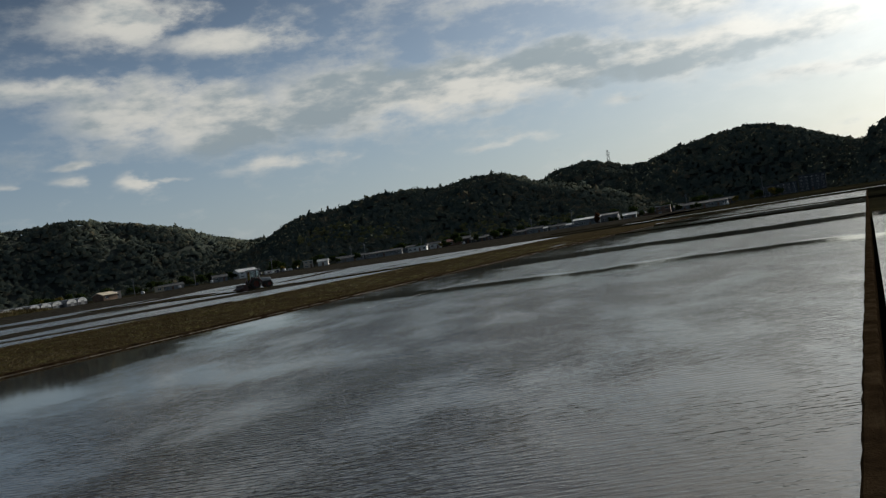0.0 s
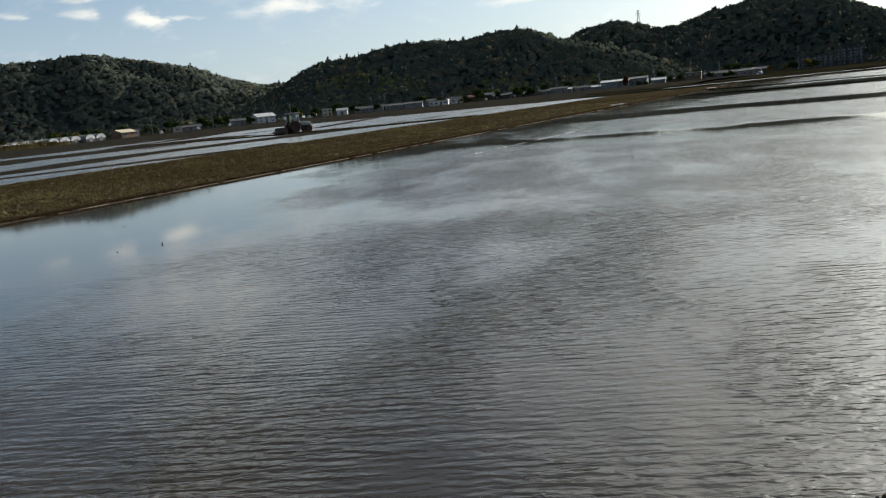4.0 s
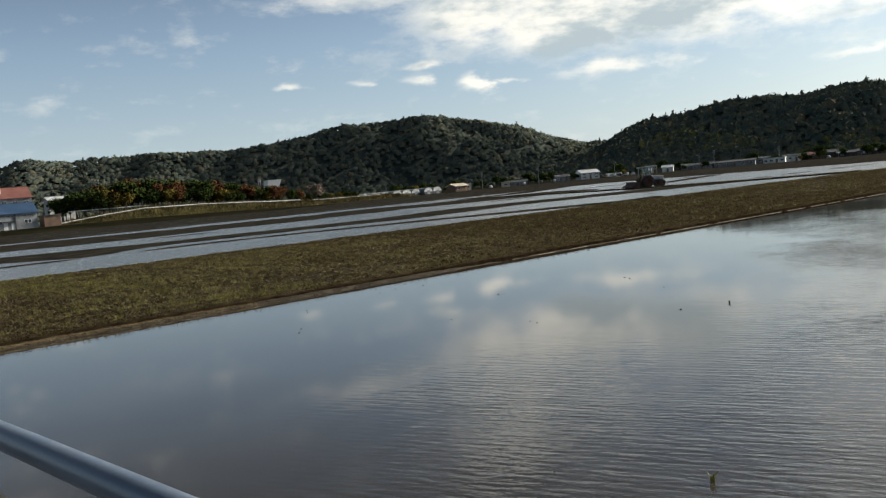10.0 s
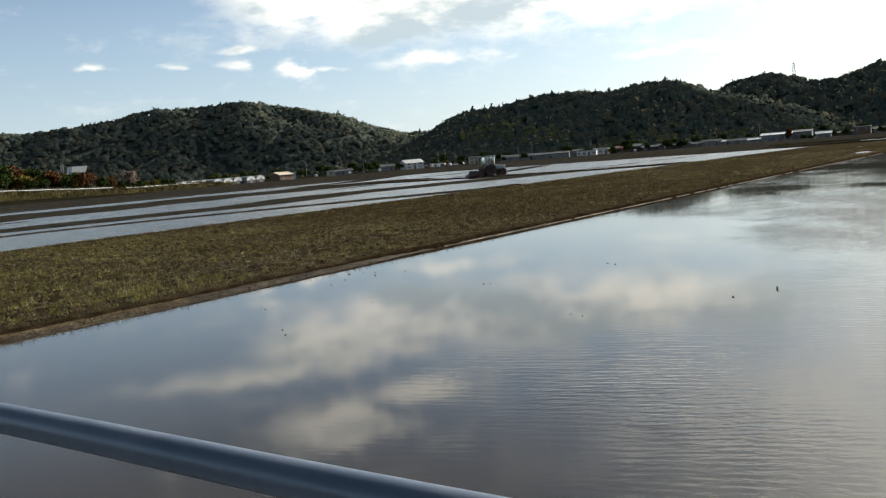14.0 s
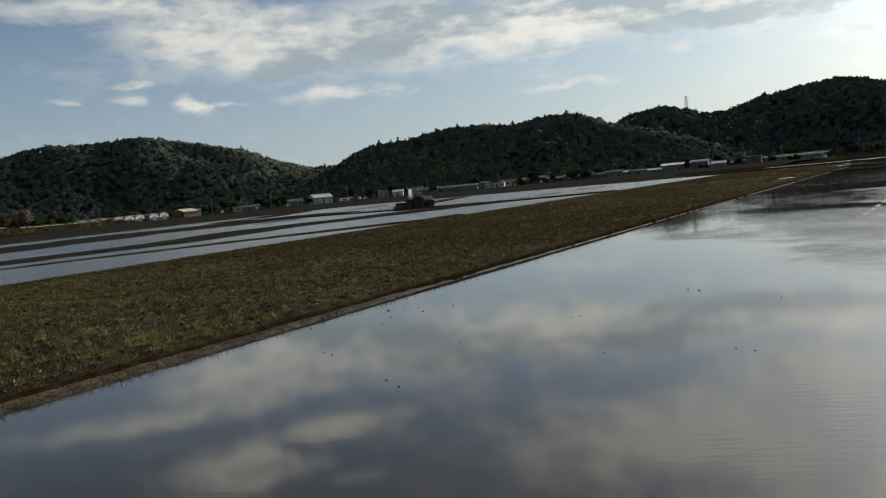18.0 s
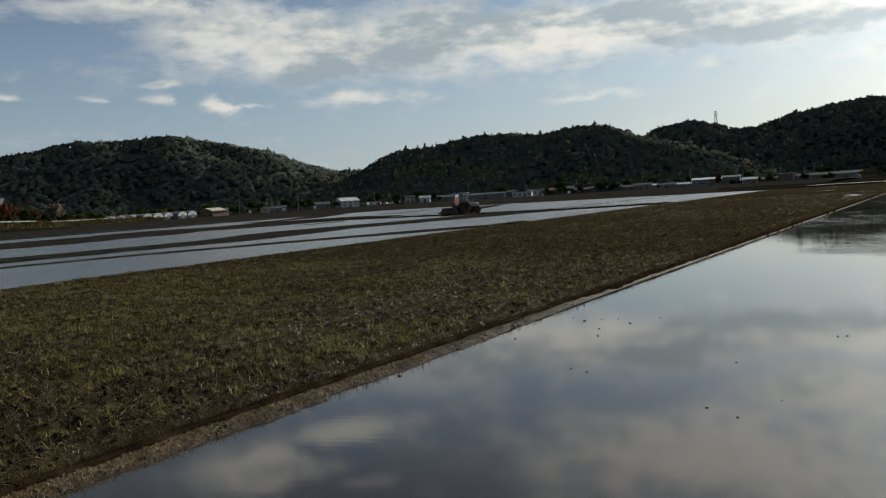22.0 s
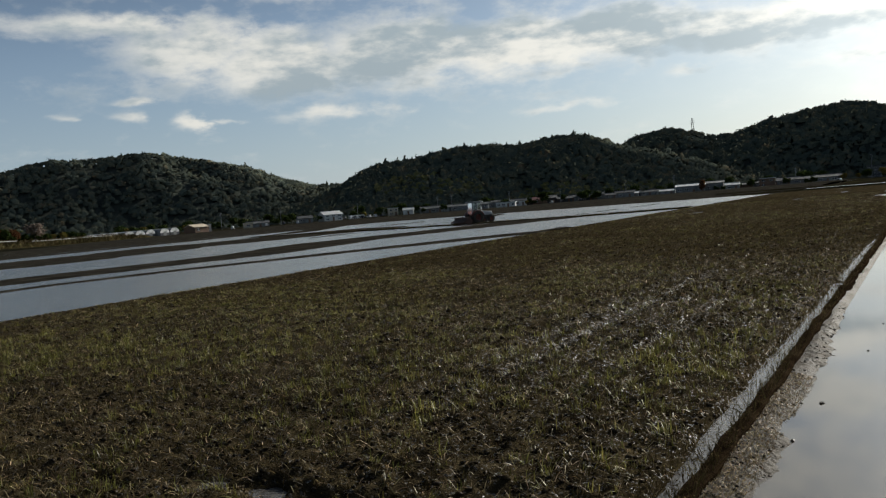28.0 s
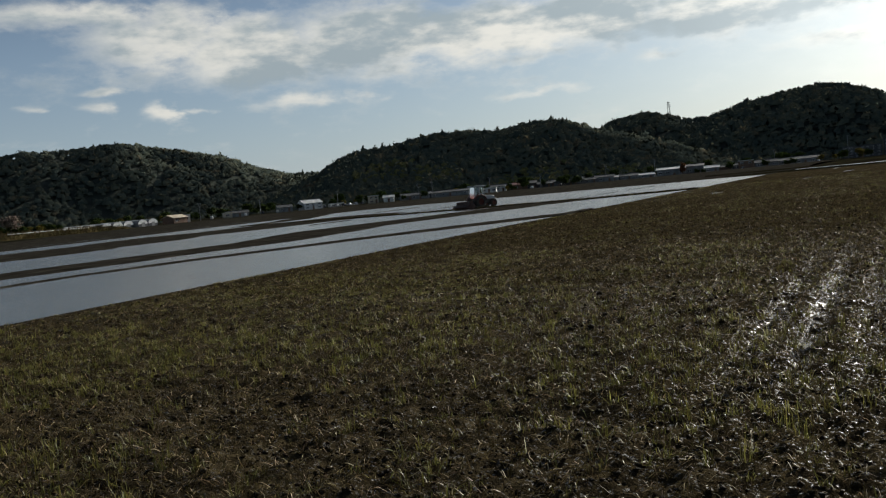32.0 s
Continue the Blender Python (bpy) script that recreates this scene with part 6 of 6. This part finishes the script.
def mud_heap(x, y, r, h, seed):
    g = tagged(empty("mud_heap", pose(x, y, 0)), "crumbly heap of grey mud standing in the water", "mud heap")
    n = 26
    xs = np.linspace(-r * 1.6, r * 1.6, n)
    X, Y = np.meshgrid(xs, xs)
    R = np.hypot(X, Y * 1.25) / r
    Z = -.06 + (h + .06) * np.exp(-R ** 2.6) + .035 * wavy(X, Y, .10, seed, 3) * np.exp(-R)
    i = np.arange((n - 1) * (n - 1))
    a = (i // (n - 1)) * n + i % (n - 1)
    body = mesh_object("body", np.stack([X.ravel(), Y.ravel(), Z.ravel()], 1), np.stack([a, a + 1, a + n + 1, a + n], 1), DRY_MUD)
    body.parent = g
    rng = np.random.RandomState(seed)
    for k in range(34):
        q = rng.normal(0, r * .45, 2)
        zz = -.06 + (h + .06) * math.exp(-(np.hypot(q[0], q[1] * 1.25) / r) ** 2.6)
        bm = bmesh.new()
        bmesh.ops.create_icosphere(bm, subdivisions=1, radius=float(rng.uniform(.012, .035)))
        for v in bm.verts:
            v.co *= rng.uniform(.7, 1.3)
            v.co += Vector((q[0], q[1], zz))
        part("crumb", bm, DRY_MUD, g)


mud_heap(22.87, 4.95, .21, .10, 91)


def floating_bit(x, y, r, seed, label="small dark clod breaking the water surface", name="mud_clod"):
    rng = random.Random(seed)
    bm = bmesh.new()
    bmesh.ops.create_icosphere(bm, subdivisions=2, radius=r)
    for v in bm.verts:
        v.co = v.co * rng.uniform(.75, 1.25)
        v.co.z *= .7
        v.co.x *= 1.5
    bm.transform(pose(x, y, r * .15, 0, 0, rng.uniform(0, 180)))
    tagged(part(name, bm, CLOD), label, "clod", "clods in the water")


for i, (x, y, r) in enumerate(((9.69, 11.74, .05), (4.38, 8.12, .035), (4.73, 7.86, .035), (1.9, 13.0, .06), (0.73, 13.41, .04), (2.35, 9.51, .03), (4.17, 10.32, .03), (5.17, 12.38, .04), (6.43, 14.85, .05),
                               (6.49, 9.78, .03), (4.99, 8.61, .025), (8.21, 10.04, .03), (7.92, 13.89, .04), (12.93, 5.07, .022), (7.98, 10.13, .03), (6.21, 14.97, .045))):
    floating_bit(x, y, r * .30, i)
for i, (x, y, r) in enumerate(((5.06, 12.33, .04), (1.06, 13.11, .05), (.66, 11.31, .035), (2.62, 9.36, .03), (1.82, 11.78, .04), (.42, 8.54, .055), (.33, 7.2, .05), (1.3, 13.3, .03), (1.55, 13.4, .03), (2.2, 13.6, .03),
                               (15.87, 25.51, .08), (1.6, 12.4, .03), (26.83, 6.9, .04))):
    floating_bit(x, y, r * .36, 40 + i)


def water_weed(x, y, h, seed):
    rng = random.Random(seed)
    g = tagged(empty("water_weed", pose(x, y, 0)), "small pale green tuft standing in the muddy water", "weed", "tufts in the water")
    for i in range(14):
        a = rng.uniform(0, 6.28)
        l = h * rng.uniform(.5, 1.2)
        o = rng.uniform(.2, .8)
        bm = bmesh.new()
        p = [Vector((.01 * math.cos(a), .01 * math.sin(a), -.02)), Vector((math.cos(a) * l * o * .5, math.sin(a) * l * o * .5, l * .6)), Vector((math.cos(a) * l * o, math.sin(a) * l * o, l * .9))]
        w = Vector((-math.sin(a), math.cos(a), 0)) * .006
        v = [bm.verts.new(q) for q in (p[0] - w, p[0] + w, p[1] + w, p[1] - w, p[2])]
        bm.faces.new(v[:4])
        bm.faces.new((v[3], v[2], v[4]))
        part("blade", bm, WEED, g)


water_weed(14.0, 5.52, .075, 1)
water_weed(10.08, 12.5, .045, 2)


# tufts on the ditch wall and a streak of foam
def foam_line():
    rng = np.random.RandomState(7)
    V, F = [], []
    for i in range(60):
        t = rng.rand()
        cx, cy = 7.9 + .5 * t + rng.normal(0, .05), 31 + 11 * t
        r = rng.uniform(.02, .07)
        k = len(V)
        for j in range(6):
            V.append((cx + r * math.cos(j * 1.047) * rng.uniform(.5, 1.3), cy + 1.6 * r * math.sin(j * 1.047), .006))
        F.append(tuple(range(k, k + 6)))
    tagged(mesh_object("foam_streak", V, F, FOAM), "thin streak of pale foam on the water", "foam", kind="stuff")


foam_line()
wx = rs.uniform(2, 26, 260)
wv = rs.uniform(1.03, 1.15, 260)
keepw = wavy(wx, wx * 0, 1.5, 95) > .15
wx, wv = wx[keepw], wv[keepw]
blades("wall_weeds", np.repeat(wx, 4), np.repeat(0.09 + ROAD_SLOPE * wx + wv, 4), np.full(len(wx) * 4, .30), .09, .006, 1.3, WEED, "thin weeds rooted on the concrete ditch wall", 12, "weeds")

# reeds and scrub on the road bank, bund grass on the mud flats
bx, by = rs.uniform(-284, -266, 9000), rs.uniform(90, 232, 9000)
blades("bank_scrub", bx, by, bank_h(bx, by), 1.5, .16, 1.3, material("dry_reeds", [(0.05, 0.042, 0.016), (0.10, 0.08, 0.032), (0.15, 0.12, 0.05)], .1, 1.0, 0.9, bump=0, island=.5, spec=.1), "dry reeds and scrub on the road bank", 13, "scrub")
BUND_LINE = ((-21.6, 93), (-32, 88), (-46, 89.5), (-62, 92), (-95, 104))


def bund_at(f):
    """The middle of the low bund across the mud flats, f from 0 to 1."""
    xs, ys = zip(*BUND_LINE)
    k = np.linspace(0, 1, len(xs))
    return np.interp(f, k, xs), np.interp(f, k, ys)


t = rs.rand(2600)
gx_, gy_ = bund_at(t)
gx_, gy_ = gx_ + rs.normal(0, .5, 2600), gy_ + rs.normal(0, .6, 2600)
blades("bund_grass", gx_, gy_, np.full(2600, .08), .22, .03, 1.0, STUBBLE, "rough grass on a low bund across the mud", 14, "grass")
bm = bmesh.new()
n = 90
rows = []
for i in range(n + 1):
    cx, cy = (float(q) for q in bund_at(i / n))
    wdt = (1.2 - .6 * i / n) * (1 + .2 * math.sin(i * 1.7) + .15 * math.sin(i * .63))
    rows.append([bm.verts.new((cx + .10 * o * wdt, cy + o * wdt, zz)) for o, zz in ((-1.4, -.2), (-.5, .13 + .04 * math.sin(i * 2.1)), (.5, .14 + .03 * math.sin(i * 1.3)), (1.4, -.2))])
for a, b in zip(rows, rows[1:]):
    for j in range(3):
        bm.faces.new((a[j], b[j], b[j + 1], a[j + 1]))
tagged(part("bund_mud_flats", bm, EARTH), "low grassy bund across the mud flats", "bund", kind="structure")
